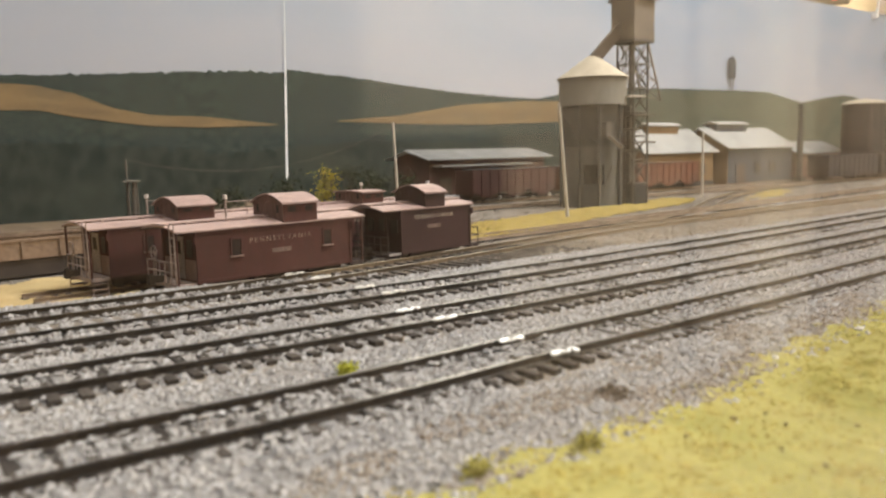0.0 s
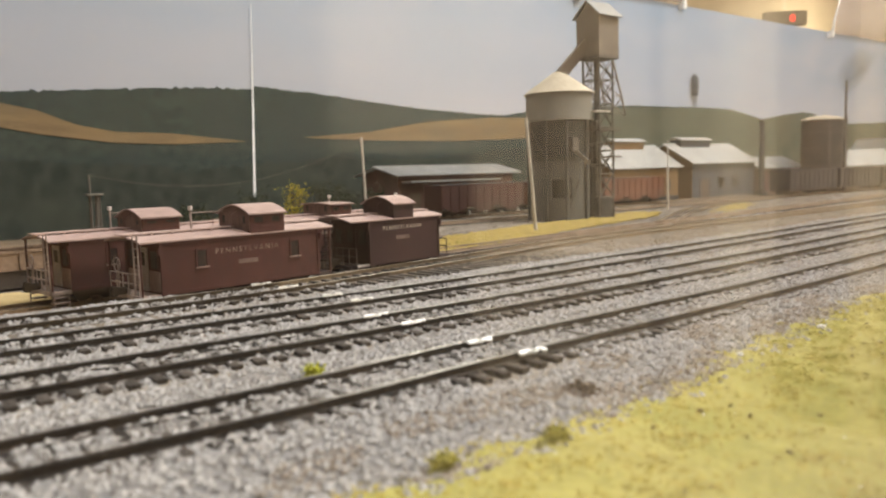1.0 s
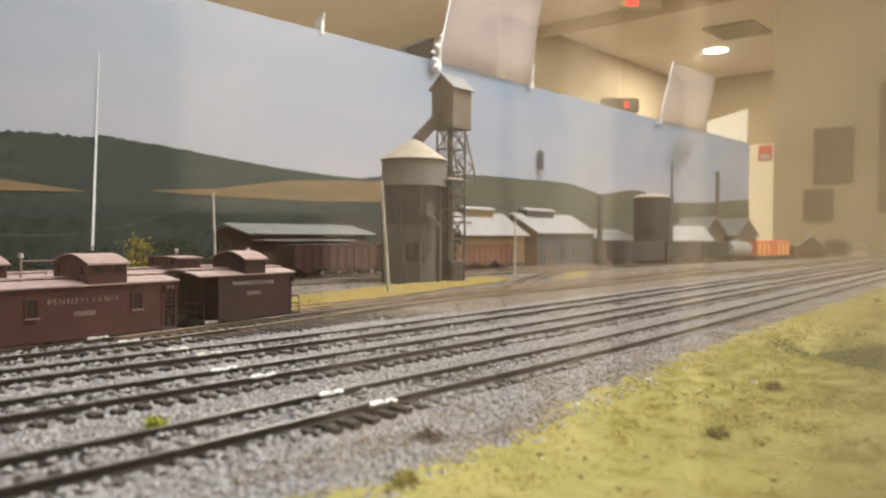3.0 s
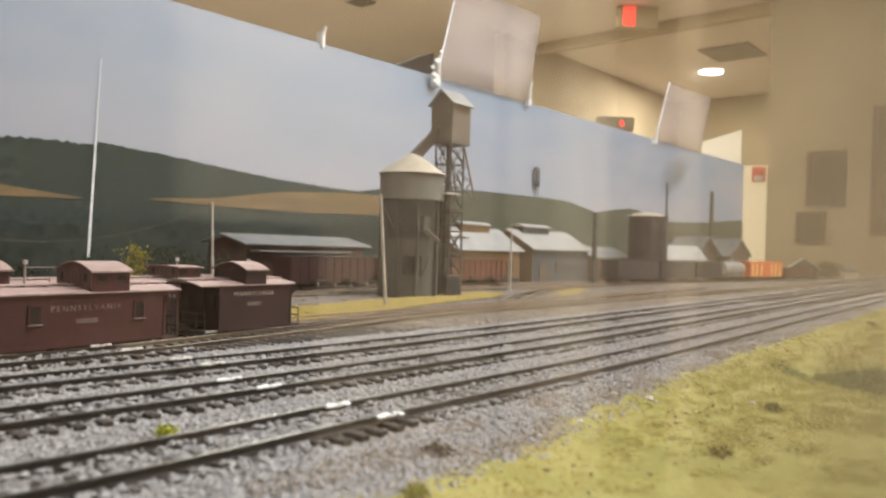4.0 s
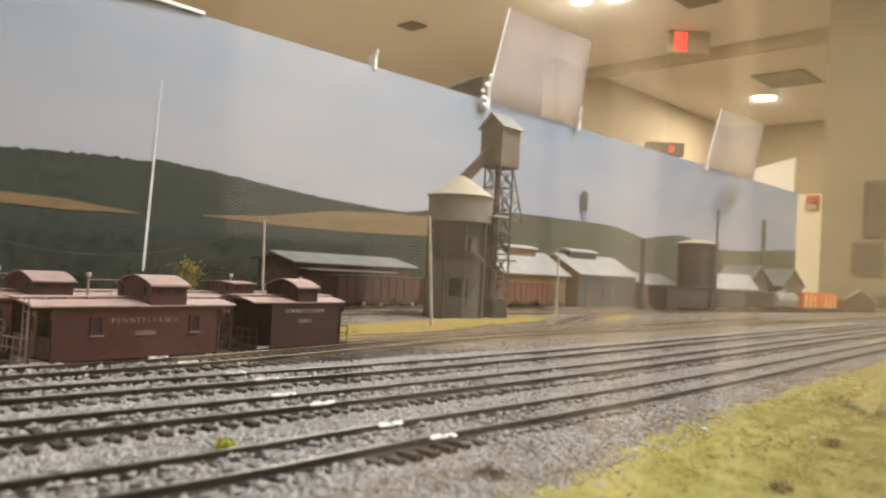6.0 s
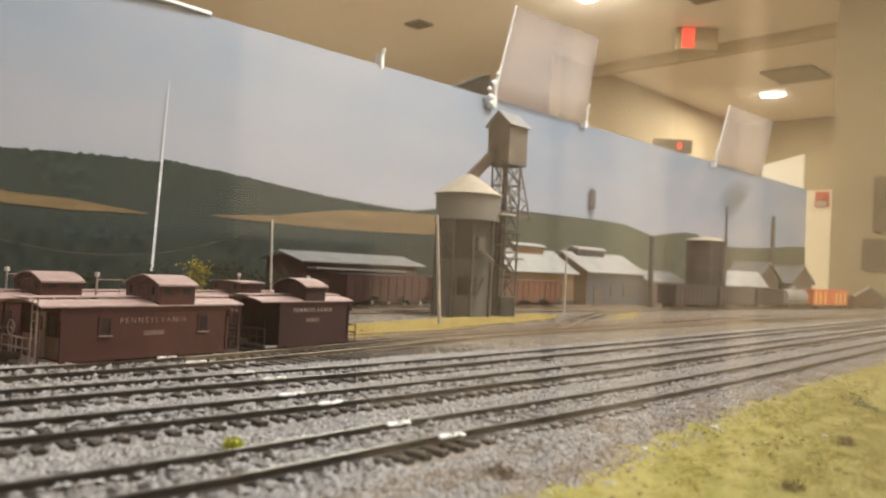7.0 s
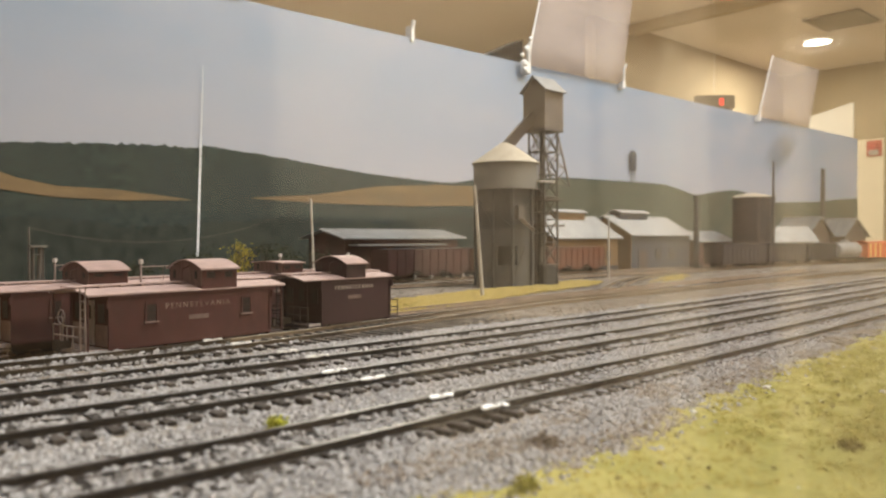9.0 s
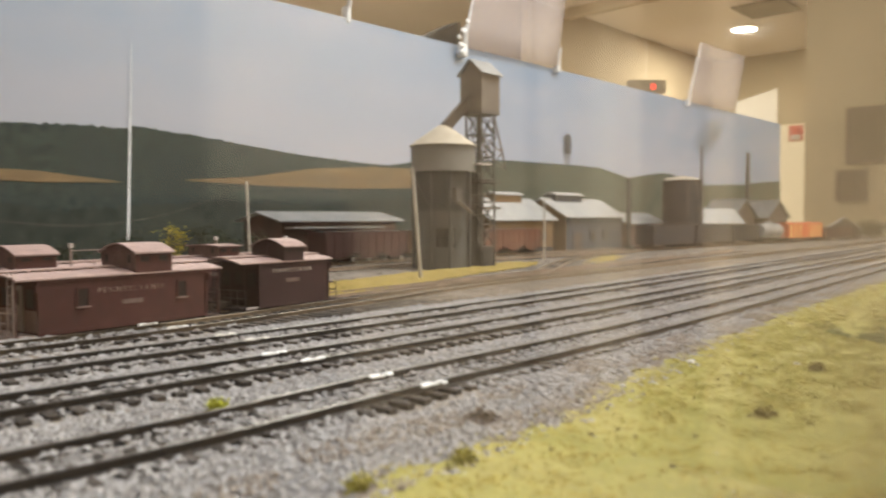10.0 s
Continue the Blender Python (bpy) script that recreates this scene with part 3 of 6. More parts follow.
for z0, z1, w0, w1 in ((1.7, 15.4, 0.15, 0.12), (15.4, 25.5, 0.07, 0.02)):
    n = 10
    for i in range(n):
        a, b_ = z0 + (z1 - z0) * i / n, z0 + (z1 - z0) * (i + 1) / n
        wa, wb = w0 + (w1 - w0) * i / n, w0 + (w1 - w0) * (i + 1) / n
        bm.faces.new([bm.verts.new(bd(SEAM - 0.1 + w - 0.034 * (16 - z), z, 0.3)) for w, z in ((-wa, a), (wa, a), (wb, b_), (-wb, b_))])
part("seam_strip", bm, M["seam"], backdrop, "whitish strip over the joint of two panels")
bm = bmesh.new()
for pts in ([(112.2, 17.0), (114.4, 17.0), (114.4, 20.4), (113.3, 21.1), (112.2, 20.4)], [(112.9, 14.8), (113.1, 14.8), (113.0, 17.0), (112.6, 17.0)], [(113.7, 14.8), (113.9, 14.8), (113.9, 17.0), (113.6, 17.0)]):
    bm.faces.new([bm.verts.new(bd(u, z, 0.3)) for u, z in pts])
part("painted_water_tower", bm, M["greytank"], backdrop)



def smoke_paint():
    """Thinly brushed grey smoke that lets the sky paint show through towards its rim."""
    m = bpy.data.materials.new("painted_smoke")
    m.use_nodes = True
    N, L = m.node_tree.nodes, m.node_tree.links
    b = N["Principled BSDF"]
    b.inputs["Base Color"].default_value = (0.13, 0.13, 0.14, 1)
    b.inputs["Roughness"].default_value = 0.8
    uv, mp = N.new("ShaderNodeTexCoord"), N.new("ShaderNodeMapping")
    mp.inputs["Location"].default_value = (-1, -1, 0)
    mp.inputs["Scale"].default_value = (2, 2, 1)
    gr, ns, ml = N.new("ShaderNodeTexGradient"), N.new("ShaderNodeTexNoise"), N.new("ShaderNodeMath")
    gr.gradient_type = "SPHERICAL"
    ns.inputs["Scale"].default_value, ns.inputs["Detail"].default_value = 3.0, 5
    ml.operation = "MULTIPLY"
    L.new(uv.outputs["UV"], mp.inputs[0])
    L.new(mp.outputs[0], gr.inputs[0])
    L.new(uv.outputs["UV"], ns.inputs["Vector"])
    L.new(gr.outputs["Fac"], ml.inputs[0])
    L.new(ns.outputs["Fac"], ml.inputs[1])
    L.new(ml.outputs[0], b.inputs["Alpha"])
    return m


bm = bmesh.new()
uvs = bm.loops.layers.uv.new("UVMap")
f = bm.faces.new([bm.verts.new(bd(u, z, 0.25)) for u, z in ((160, 18), (172, 19), (183, 31), (165, 30))])
for loop, c in zip(f.loops, ((0, 0), (1, 0), (1, 1), (0, 1))):
    loop[uvs].uv = c
part("painted_smoke", bm, smoke_paint(), backdrop, "thin grey painted smoke")

# ---- the room round the layout ----
M.update(
    wall=surf("tan_wall_paint", (0.26, 0.205, 0.124), (0.30, 0.237, 0.145), 3, 0.75, 0.1, 200, (0.29, 0.23, 0.142), 1.2),
    darkwood=surf("reflector_dark_wood", (0.13, 0.10, 0.072), (0.18, 0.14, 0.10), 5, 0.6, 0.1, 120, stretch=(1, 1, 0.1)),
    board=surf("reflector_cream_paint", (0.56, 0.475, 0.35), (0.62, 0.525, 0.39), 3, 0.75, 0.1, 200),
    jamb=surf("light_tan_paint", (0.44, 0.36, 0.24), (0.50, 0.41, 0.28), 3, 0.75, 0.1, 200),
    doorwood=surf("reflector_brown_wood", (0.26, 0.205, 0.142), (0.32, 0.25, 0.178), 6, 0.5, 0.1, 120, stretch=(1, 1, 0.1)),
    post=surf("reflector_pale_paint", (0.74, 0.65, 0.49), (0.80, 0.71, 0.54), 3, 0.75, 0.1, 200),
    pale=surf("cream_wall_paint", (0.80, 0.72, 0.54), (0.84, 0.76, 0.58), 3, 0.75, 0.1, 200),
    ceiling=surf("ceiling_paint", (0.76, 0.69, 0.61), (0.82, 0.75, 0.67), 2, 0.8, 0.1, 150),
    # unseen carpet, kept pale so that it bounces lamp light to the ceiling
    carpet=surf("floor_carpet", (0.36, 0.30, 0.22), (0.44, 0.37, 0.28), 30, 0.95, 0.4, 300),
    vent=surf("grey_grille", (0.16, 0.135, 0.10), (0.21, 0.18, 0.135), 20, 0.6, 0.2, 200),
    picture_wood=surf("dark_picture_frame", (0.05, 0.035, 0.025), (0.08, 0.055, 0.04), 30, 0.5, 0.2, 300),
    photo=surf("faded_photograph", (0.035, 0.027, 0.019), (0.08, 0.06, 0.04), 14, 0.4, 0.0, 100),
    film=surf("translucent_sleeve", (0.41, 0.34, 0.315), (0.46, 0.39, 0.36), 8, 0.5, 0.1, 200),
    paper=surf("printed_paper", (0.47, 0.40, 0.36), (0.52, 0.445, 0.40), 8, 0.7, 0.1, 200),
    ink=surf("faded_print", (0.41, 0.35, 0.315), (0.45, 0.385, 0.345), 60, 0.8, 0.0, 300),
    plastic=surf("clear_clip", (0.75, 0.74, 0.72), (0.85, 0.84, 0.82), 60, 0.15, 0.1, 200, spec=0.7),
    lampglow=glow("lamp_glow", (1.0, 0.93, 0.78), 14),
    red=glow("red_sign_light", (1.0, 0.05, 0.03), 2.0),
    redpaint=surf("red_enamel", (0.45, 0.06, 0.04), (0.55, 0.08, 0.05), 30, 0.4, 0.0, 300),
    # near-white tone stands for lamp light on a piece of wall
    litwall=surf("lit_wall_cream", (0.88, 0.85, 0.76), (0.92, 0.89, 0.80), 8, 0.7, 0.1, 200),
    black=surf("black_paint", (0.015, 0.014, 0.013), (0.03, 0.027, 0.024), 90, 0.95, 0.2, 700, spec=0.04),
    glass=pane_glass("case_glass"),
)
# the notices are thin enough to let the room show through
M["film"].node_tree.nodes["Principled BSDF"].inputs["Alpha"].default_value = 0.38
M["ink"].node_tree.nodes["Principled BSDF"].inputs["Alpha"].default_value = 0.2


def setting(name, bm, material, label, category):
    return tagged(part(name, bm, material), label, category, kind="structure")


X0, X1, Y0, Y1, Z0, Z1 = -260, 675, -260, 520, -112, 150
setting("floor", box(X0, X1, Y0, Y1, Z0 - 5, Z0), M["carpet"], "carpet floor of the exhibition room, made pale to bounce light upwards", "floor")
setting("ceiling", box(X0, X1, Y0, Y1, Z1, Z1 + 5), M["ceiling"], "tan painted ceiling with recessed lamps", "ceiling")
setting("wall_north", box(X0, X1, Y1, Y1 + 8, Z0, Z1), M["wall"], "tan painted wall behind the backdrop", "wall")
setting("wall_south", box(X0, X1, Y0 - 8, Y0, Z0, Z1), M["wall"], "tan painted wall of the visitors' aisle", "wall")
setting("wall_west", box(X0 - 8, X0, Y0, Y1, Z0, Z1), M["wall"], "tan painted end wall", "wall")
setting("wall_east", box(X1, X1 + 8, Y0, Y1, Z0, Z1), M["wall"], "tan painted far wall", "wall")
setting("wall_pier", box(320, 345, Y0, 95, Z0, Z1), M["wall"], "tan wall beyond the end of the layout", "wall")
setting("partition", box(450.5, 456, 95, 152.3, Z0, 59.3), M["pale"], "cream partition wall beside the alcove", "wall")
setting("wall_alcove", box(395, X1, 292, 300, Z0, Z1), M["jamb"], "tan wall of the alcove", "wall")
# lit wall area as a slab; its brightness is in the colour
setting("light_panel", prism([(152.5, 40), (177, 40), (177, 75.5), (152.5, 81)], "x", 449.0, 450.0), M["litwall"], "bright piece of alcove wall, lamp light put into its cream colour", "panel")
setting("soffit", box(430, 436, 96, 291.9, 143, Z1), M["jamb"], "tan dropped soffit under the ceiling", "ceiling")
for lx in (-100, 0, 100, 200, 300):
    for ly in (-6, 66):
        if ly < 0 or lx < 300:
            setting("table_leg", box(lx - 4, lx + 4, ly - 4, ly + 4, Z0, -8, bevel=0.3), M["black"], "dark square leg of the layout table", "table leg")
setting("table_bench", box(-110, 317.5, -10.4, 66, -8, -6.4), M["black"], "dark board under the model landscape", "table")
setting("table_front", box(-110, 318, -10.72, -10.5, -60, -0.9), M["black"], "dark fascia board of the layout table", "fascia")
setting("case_glass", box(-160, 318, -11.0, -10.75, -20, 60), M["glass"], "clear glass pane of the display case", "window").visible_shadow = False


def downlight(x, y, r=7.0):
    t = thing("ceiling_lamp", x, y, Z1, "round recessed ceiling lamp with a bright lens", "lamp", group="ceiling lamps")
    b = bmesh.new()
    seg = 32
    ring = [[b.verts.new((math.cos(a) * q, math.sin(a) * q, z)) for a in [6.2832 * i / seg for i in range(seg)]] for q, z in ((r, -0.1), (r + 1.3, -0.1), (r + 1.3, -0.9), (r, -0.7))]
    for k in range(4):
        for i in range(seg):
            j = (i + 1) % seg
            b.faces.new((ring[k][i], ring[k][j], ring[(k + 1) % 4][j], ring[(k + 1) % 4][i]))
    part("trim_ring", b, M["pale"], t)
    part("lens", tube_ring(r, r, -0.6, -0.2, 32), M["lampglow"], t)
    return t


downlight(573, 222, 9)
downlight(318, 219, 5)
setting("ceiling_vent", box(505, 545, 170, 205, Z1 - 1.5, Z1 - 0.2, bevel=0.3), M["vent"], "square grey ceiling vent", "vent")
setting("ceiling_vent", box(338, 358, 160, 178, Z1 - 1.5, Z1 - 0.2, bevel=0.3), M["vent"], "small grey ceiling vent", "vent")
setting("ceiling_vent", box(287, 299, 316, 330, Z1 - 1.5, Z1 - 0.2, bevel=0.3), M["vent"], "small grey ceiling vent", "vent")


def exit_sign(x, y, z, w, h, lit0, lit1, case, lit):
    t = thing("exit_sign", x, y, z, "lit red exit sign in a plain case", "sign", yaw=-45)
    part("case", box(-w / 2, w / 2, 0, 5, -h / 2, h / 2, bevel=0.5), M[case], t)
    part("light_panel", box(lit0, lit1, -0.4, 0.1, -h * lit, h * lit, bevel=0.1), M["red"], t, "glowing red panel")
    return t


exit_sign(395, 195, 143.4, 24, 13, -9, -2.0, "jamb", 0.42)
t = exit_sign(424, 223, 87.5, 24, 8.5, 2.7, 4.9, "vent", 0.2)
part("hanger", rod((0, 2.5, 4), (0, 2.5, Z1 - 87.5), 0.12, seg=8), M["ceiling"], t)
t = thing("fire_alarm", 450, 142, 54, "red fire alarm horn on the cream wall", "alarm", yaw=-90)
part("base_plate", box(-4, 4, 0, 1.5, -4.6, 4.6, bevel=0.4), M["redpaint"], t)
part("strobe", box(-2.5, 2.5, -1.6, 0.1, -4, -1, bevel=0.4), M["paper"], t, "pale strobe lens")
part("horn", rod((0, 0.2, 1.6), (0, -1.8, 1.6), 2.2, seg=20), M["redpaint"], t)


def picture(y0, y1, z0, z1):
    t = thing("wall_picture", 320, (y0 + y1) / 2, z0, "dark framed faded picture on the tan wall", "picture", group="pictures on the wall")
    w = (y1 - y0) / 2
    h = z1 - z0
    b = box(-1.6, -0.02, -w, w, 0, 1.5, bevel=0.15)
    for a in ((-w, w, h - 1.5, h), (-w, -w + 1.5, 1.5, h - 1.5), (w - 1.5, w, 1.5, h - 1.5)):
        box(-1.6, -0.02, *a, b, bevel=0.15)
    part("picture_frame", b, M["picture_wood"], t)
    part("print", box(-0.9, -0.1, -w + 1.4, w - 1.4, 1.4, h - 1.4), M["photo"], t)


picture(64.5, 79, 26, 48.2)
picture(71.3, 82.6, 11, 23.6)
picture(20, 55.5, 14, 64.5)


# ---- notices clipped to the top of the backdrop ----
def notice(u, width, height, tilt, turn, clips):
    z = bd_top(u)
    t = thing("paper_notice", *bd(u, z - 0.4, 0.6), "thin translucent notice sleeve clipped to the backdrop's top", "paper", yaw=-3.5, group="paper notices")
    b = bmesh.new()
    n = 8
    cols = []
    for i in range(n + 1):
        x = width * i / n
        col = []
        for j in range(5):
            h = height * j / 4
            col.append(b.verts.new((x + turn * h, tilt * h + 0.25 * math.sin(3.1 * i / n) * j / 4, h * 0.985)))
        cols.append(col)
    for a, c in zip(cols, cols[1:]):
        for j in range(4):
            b.faces.new((a[j], c[j], c[j + 1], a[j + 1]))
    sh = part("sheet", b, M["film"], t, smooth=True)
    sol = sh.modifiers.new("thickness", "SOLIDIFY")
    sol.thickness = 0.0003
    part("sleeve_edge", rod((0, -0.05, 0), (turn * height, tilt * height - 0.05, height * 0.985), 0.16, seg=6), M["plastic"], t, "shiny edge of the plastic sleeve")
    b = bmesh.new()
    for k, (at, w) in enumerate(((0.46, 0.3), (0.62, 0.5), (0.74, 0.4))):
        h = height * at
        x0, x1 = width * 0.3, width * (0.3 + w)
        for k2 in range(6):
            xa, xb = x0 + (x1 - x0) * k2 / 6, x0 + (x1 - x0) * (k2 + 1) / 6
            b.faces.new([b.verts.new((x + turn * g, tilt * g + 0.25 * math.sin(3.1 * x / width) * g / height - 0.05, g * 0.985)) for x, g in ((xa, h), (xb, h), (xb, h + 0.35), (xa, h + 0.35))])
    part("print_lines", b, M["ink"], t, "rows of small unreadable print")
    for side in clips:
        x, k = side * width, 0.6 if side or len(clips) == 1 else 1.0
        b = box(x - 0.7 * k, x + 0.5 * k, -0.7, 0.9, -1.6 * k, 0.5, bevel=0.15)
        rod((x, -0.5, 0.4), (x - 0.3, -0.8, 2.2), 0.32 * k, b, 0.45 * k)
        rod((x - 0.4, -0.6, 2.0), (x + 0.1, -0.9, 3.6), 0.28 * k, b, 0.4 * k)
        if k == 1.0:
            for dx, dz, r in ((-1.2, 0.2, 0.55), (-1.6, 1.4, 0.4), (-0.5, 2.6, 0.6), (0.4, 4.4, 0.42), (-0.9, -0.9, 0.5)):
                m_ = bmesh.ops.create_icosphere(b, subdivisions=2, radius=r)
                bmesh.ops.scale(b, verts=m_["verts"], vec=(1.3, 0.6, 0.9))
                bmesh.ops.translate(b, verts=m_["verts"], vec=(x + dx, -0.7, dz))
        part("clip", b, M["plastic"], t, "clear plastic binder clip")
    return t


notice(84.0, 25.5, 20.5, 0.26, 0.50, (0, 1))
notice(159.0, 24.5, 17.5, 0.26, 0.85, (0,))

# boards added on unseen walls: their reflections make the pane's haze and bands
setting("wall_board", box(195.2, 316, -259.9, -259.0, Z0, 12), M["board"], "cream board added low on the aisle wall for the pane to reflect", "panelling")
setting("wall_board", box(128, 316, -259.9, -259.0, 12.1, Z1), M["board"], "broad cream board added on the aisle wall for the pane to reflect", "panelling")
setting("wainscot", box(X0 + 0.2, 195, -259.9, -258.4, Z0, 12, bevel=0.2), M["darkwood"], "dark board added low on the aisle wall to weaken the pane's reflection", "wainscot")
setting("wall_board", box(319.0, 319.9, -252, -192, Z0, Z1), M["board"], "broad cream board added on the tan wall for the pane to reflect", "door surround")
setting("wall_pilaster", box(318.0, 318.95, -219, -205, Z0, Z1), M["post"], "pale strip added on the tan wall for a bright band in the pane", "door post")
setting("wall_pilaster", box(319.0, 319.9, -158, -146, Z0, Z1), M["jamb"], "tan strip added on the tan wall for a band in the pane", "door post")
# this door is added as well, for a darker band in the reflection
door = setting("door_1", box(318.6, 319.9, -189, -160, Z0, 93, bevel=0.2), M["doorwood"], "brown panelled door added in the tan wall for a band in the pane", "door")
for z0, z1 in ((Z0 + 15, Z0 + 85), (Z0 + 100, 82)):
    for y0, y1 in ((-186, -176), (-173, -163)):
        part("door_panel", box(318.2, 318.65, y0, y1, z0, z1, bevel=0.15), M["doorwood"], door)
part("door_handle", rod((317.0, -163, -12), (318.6, -163, -12), 1.2, seg=12), M["plastic"], door)
t = thing("edge_trim", 0, 0, 0, "glossy white plastic trim on the backdrop's top", "trim")
part("trim_strip", prism([bd(20, bd_top(20) + 0.02)[::2], bd(33.0, bd_top(33.0) + 0.02)[::2], bd(33.0, bd_top(33.0) + 0.42)[::2], bd(20, bd_top(20) + 0.3)[::2]], "y", 77.6, 79.4), M["joint"], t)
t = thing("hook", *bd(60.4, bd_top(60.4), -0.4), "small clear plastic hook on the backdrop's top", "hook")
part("hook_body", box(-0.3, 0.3, -0.8, 0.8, -0.6, 1.9, bevel=0.12), M["plastic"], t)
part("hook_tip", rod((0, -0.5, 1.5), (0, -0.9, 2.6), 0.3, None, 0.4, 10), M["plastic"], t)
t = thing("cabinet", 97, 96, Z0, "tall dark cabinet standing behind the backdrop", "cabinet")
part("body", box(-6.5, 5.8, -4, 4, 0, -Z0 + 38.6, bevel=0.3), M["black"], t)
part("top", prism([(-6.5, -Z0 + 38.6), (5.8, -Z0 + 38.6), (5.8, -Z0 + 44.4)], "y", -4.0, 0.0), M["black"], t)


# ---- rolling stock ----
def car_paint(name, c1, c2, dust, rough=0.75):
    return surf(name, c1, c2, 35, rough, 0.15, 500, dust, 28, stretch=(1, 1, 0.4), amount3=0.35)


M.update(
    caboose_red=car_paint("caboose_red", (0.053, 0.016, 0.0125), (0.069, 0.0212, 0.0165), (0.082, 0.042, 0.033)),
    caboose_dark=car_paint("caboose_dark_red", (0.029, 0.0115, 0.0115), (0.041, 0.016, 0.0155), (0.05, 0.027, 0.025)),
    roof_red=surf("dusty_roof_red", (0.295, 0.2, 0.174), (0.425, 0.305, 0.268), 40, 0.75, 0.2, 500, (0.20, 0.12, 0.105), 25, stretch=(0.4, 1, 1)),
    window=surf("dark_window_pane", (0.016, 0.010, 0.009), (0.026, 0.016, 0.014), 40, 0.45, 0.0, 200, spec=0.25),
    # dusty ironwork of platforms in the light; the darker iron below paints shade
    dusty_lit_iron=surf("dusty_lit_ironwork", (0.22, 0.16, 0.14), (0.36, 0.29, 0.26), 60, 0.8, 0.1, 500),
    numberplate=surf("faded_number_paint", (0.12, 0.078, 0.066), (0.17, 0.115, 0.098), 90, 0.8, 0.0, 500),
    shade_iron=surf("shaded_ironwork", (0.035, 0.024, 0.022), (0.06, 0.042, 0.038), 60, 0.8, 0.1, 500),
    undercar=surf("dirty_undercarriage", (0.03, 0.022, 0.018), (0.06, 0.045, 0.035), 60, 0.85, 0.2, 500),
    letter=surf("worn_cream_lettering", (0.13, 0.075, 0.06), (0.25, 0.175, 0.145), 160, 0.8, 0.0, 500),
    letter_bright=surf("cream_lettering", (0.33, 0.27, 0.23), (0.44, 0.37, 0.32), 120, 0.8, 0.0, 500),
    trim_red=surf("dark_red_trim", (0.04, 0.018, 0.015), (0.055, 0.024, 0.02), 60, 0.8, 0.1, 500),
    paledoor=surf("pale_door_boards", (0.30, 0.26, 0.245), (0.40, 0.36, 0.34), 60, 0.8, 0.1, 500, (0.2, 0.13, 0.11), 40, stretch=(1, 1, 0.3)),
    # pinkish dust tone, lightened to paint the light on the cupola's ends
    cupola_board=surf("dusty_lit_cupola_boards", (0.105, 0.056, 0.045), (0.16, 0.092, 0.077), 50, 0.8, 0.1, 500, (0.07, 0.032, 0.026), 40, stretch=(1, 1, 0.3)),
    # dusty red raised in tone to paint light on the end walls
    endpanel=surf("dusty_lit_boards", (0.17, 0.105, 0.09), (0.27, 0.19, 0.17), 50, 0.8, 0.1, 500, (0.1, 0.05, 0.04), 40, stretch=(1, 1, 0.3)),
    pipecap=surf("whitish_cap", (0.50, 0.44, 0.41), (0.62, 0.56, 0.53), 60, 0.7, 0.1, 500),
    hopper=car_paint("hopper_oxide", (0.115, 0.046, 0.028), (0.155, 0.062, 0.036), (0.12, 0.085, 0.065)),
    hopper_dull=car_paint("hopper_dull_red", (0.046, 0.016, 0.0135), (0.066, 0.024, 0.019), (0.07, 0.042, 0.035)),
    gondola=car_paint("gondola_black", (0.02, 0.019, 0.022), (0.036, 0.033, 0.036), (0.07, 0.06, 0.057)),
    orange=car_paint("orange_paint", (0.52, 0.105, 0.03), (0.60, 0.135, 0.04), (0.45, 0.16, 0.08)),
    stripe=surf("yellow_stripe", (0.72, 0.46, 0.12), (0.78, 0.52, 0.16), 40, 0.6, 0.0, 300),
    silver=surf("silver_tank", (0.27, 0.255, 0.24), (0.37, 0.35, 0.33), 40, 0.5, 0.1, 300, metal=0.2),
    coal=surf("coal_load", (0.012, 0.012, 0.012), (0.04, 0.04, 0.042), 200, 0.6, 0.8, 700),
)


def arch_roof(L0, L1, W, z0, rise, thick, seg=14, bm=None, power=2.2):
    """A roof arched across the car."""
    pts = []
    for i in range(seg + 1):
        a = -1 + 2 * i / seg
        pts.append((a * W / 2, z0 + rise * (1 - abs(a) ** power)))
    low = [(y, z - thick) for y, z in pts[::-1]]
    return prism(pts + low, "x", L0, L1, bm)


def lettering(text, size, parent, m, material):
    cu = bpy.data.curves.new("lettering", "FONT")
    cu.body, cu.size, cu.align_x, cu.extrude, cu.space_character = text, size, "CENTER", 0.006, 1.4
    tmp = new("lettering_source", cu)
    bpy.context.view_layer.update()
    me = bpy.data.meshes.new_from_object(tmp)
    bpy.data.objects.remove(tmp)
    me.transform(Matrix.Diagonal((CM, CM, CM, 1)))
    me.materials.clear()
    me.materials.append(material)
    ob = new("lettering", me)
    ob.parent, ob.matrix_basis = parent, m
    return tagged(ob, "cream block lettering")


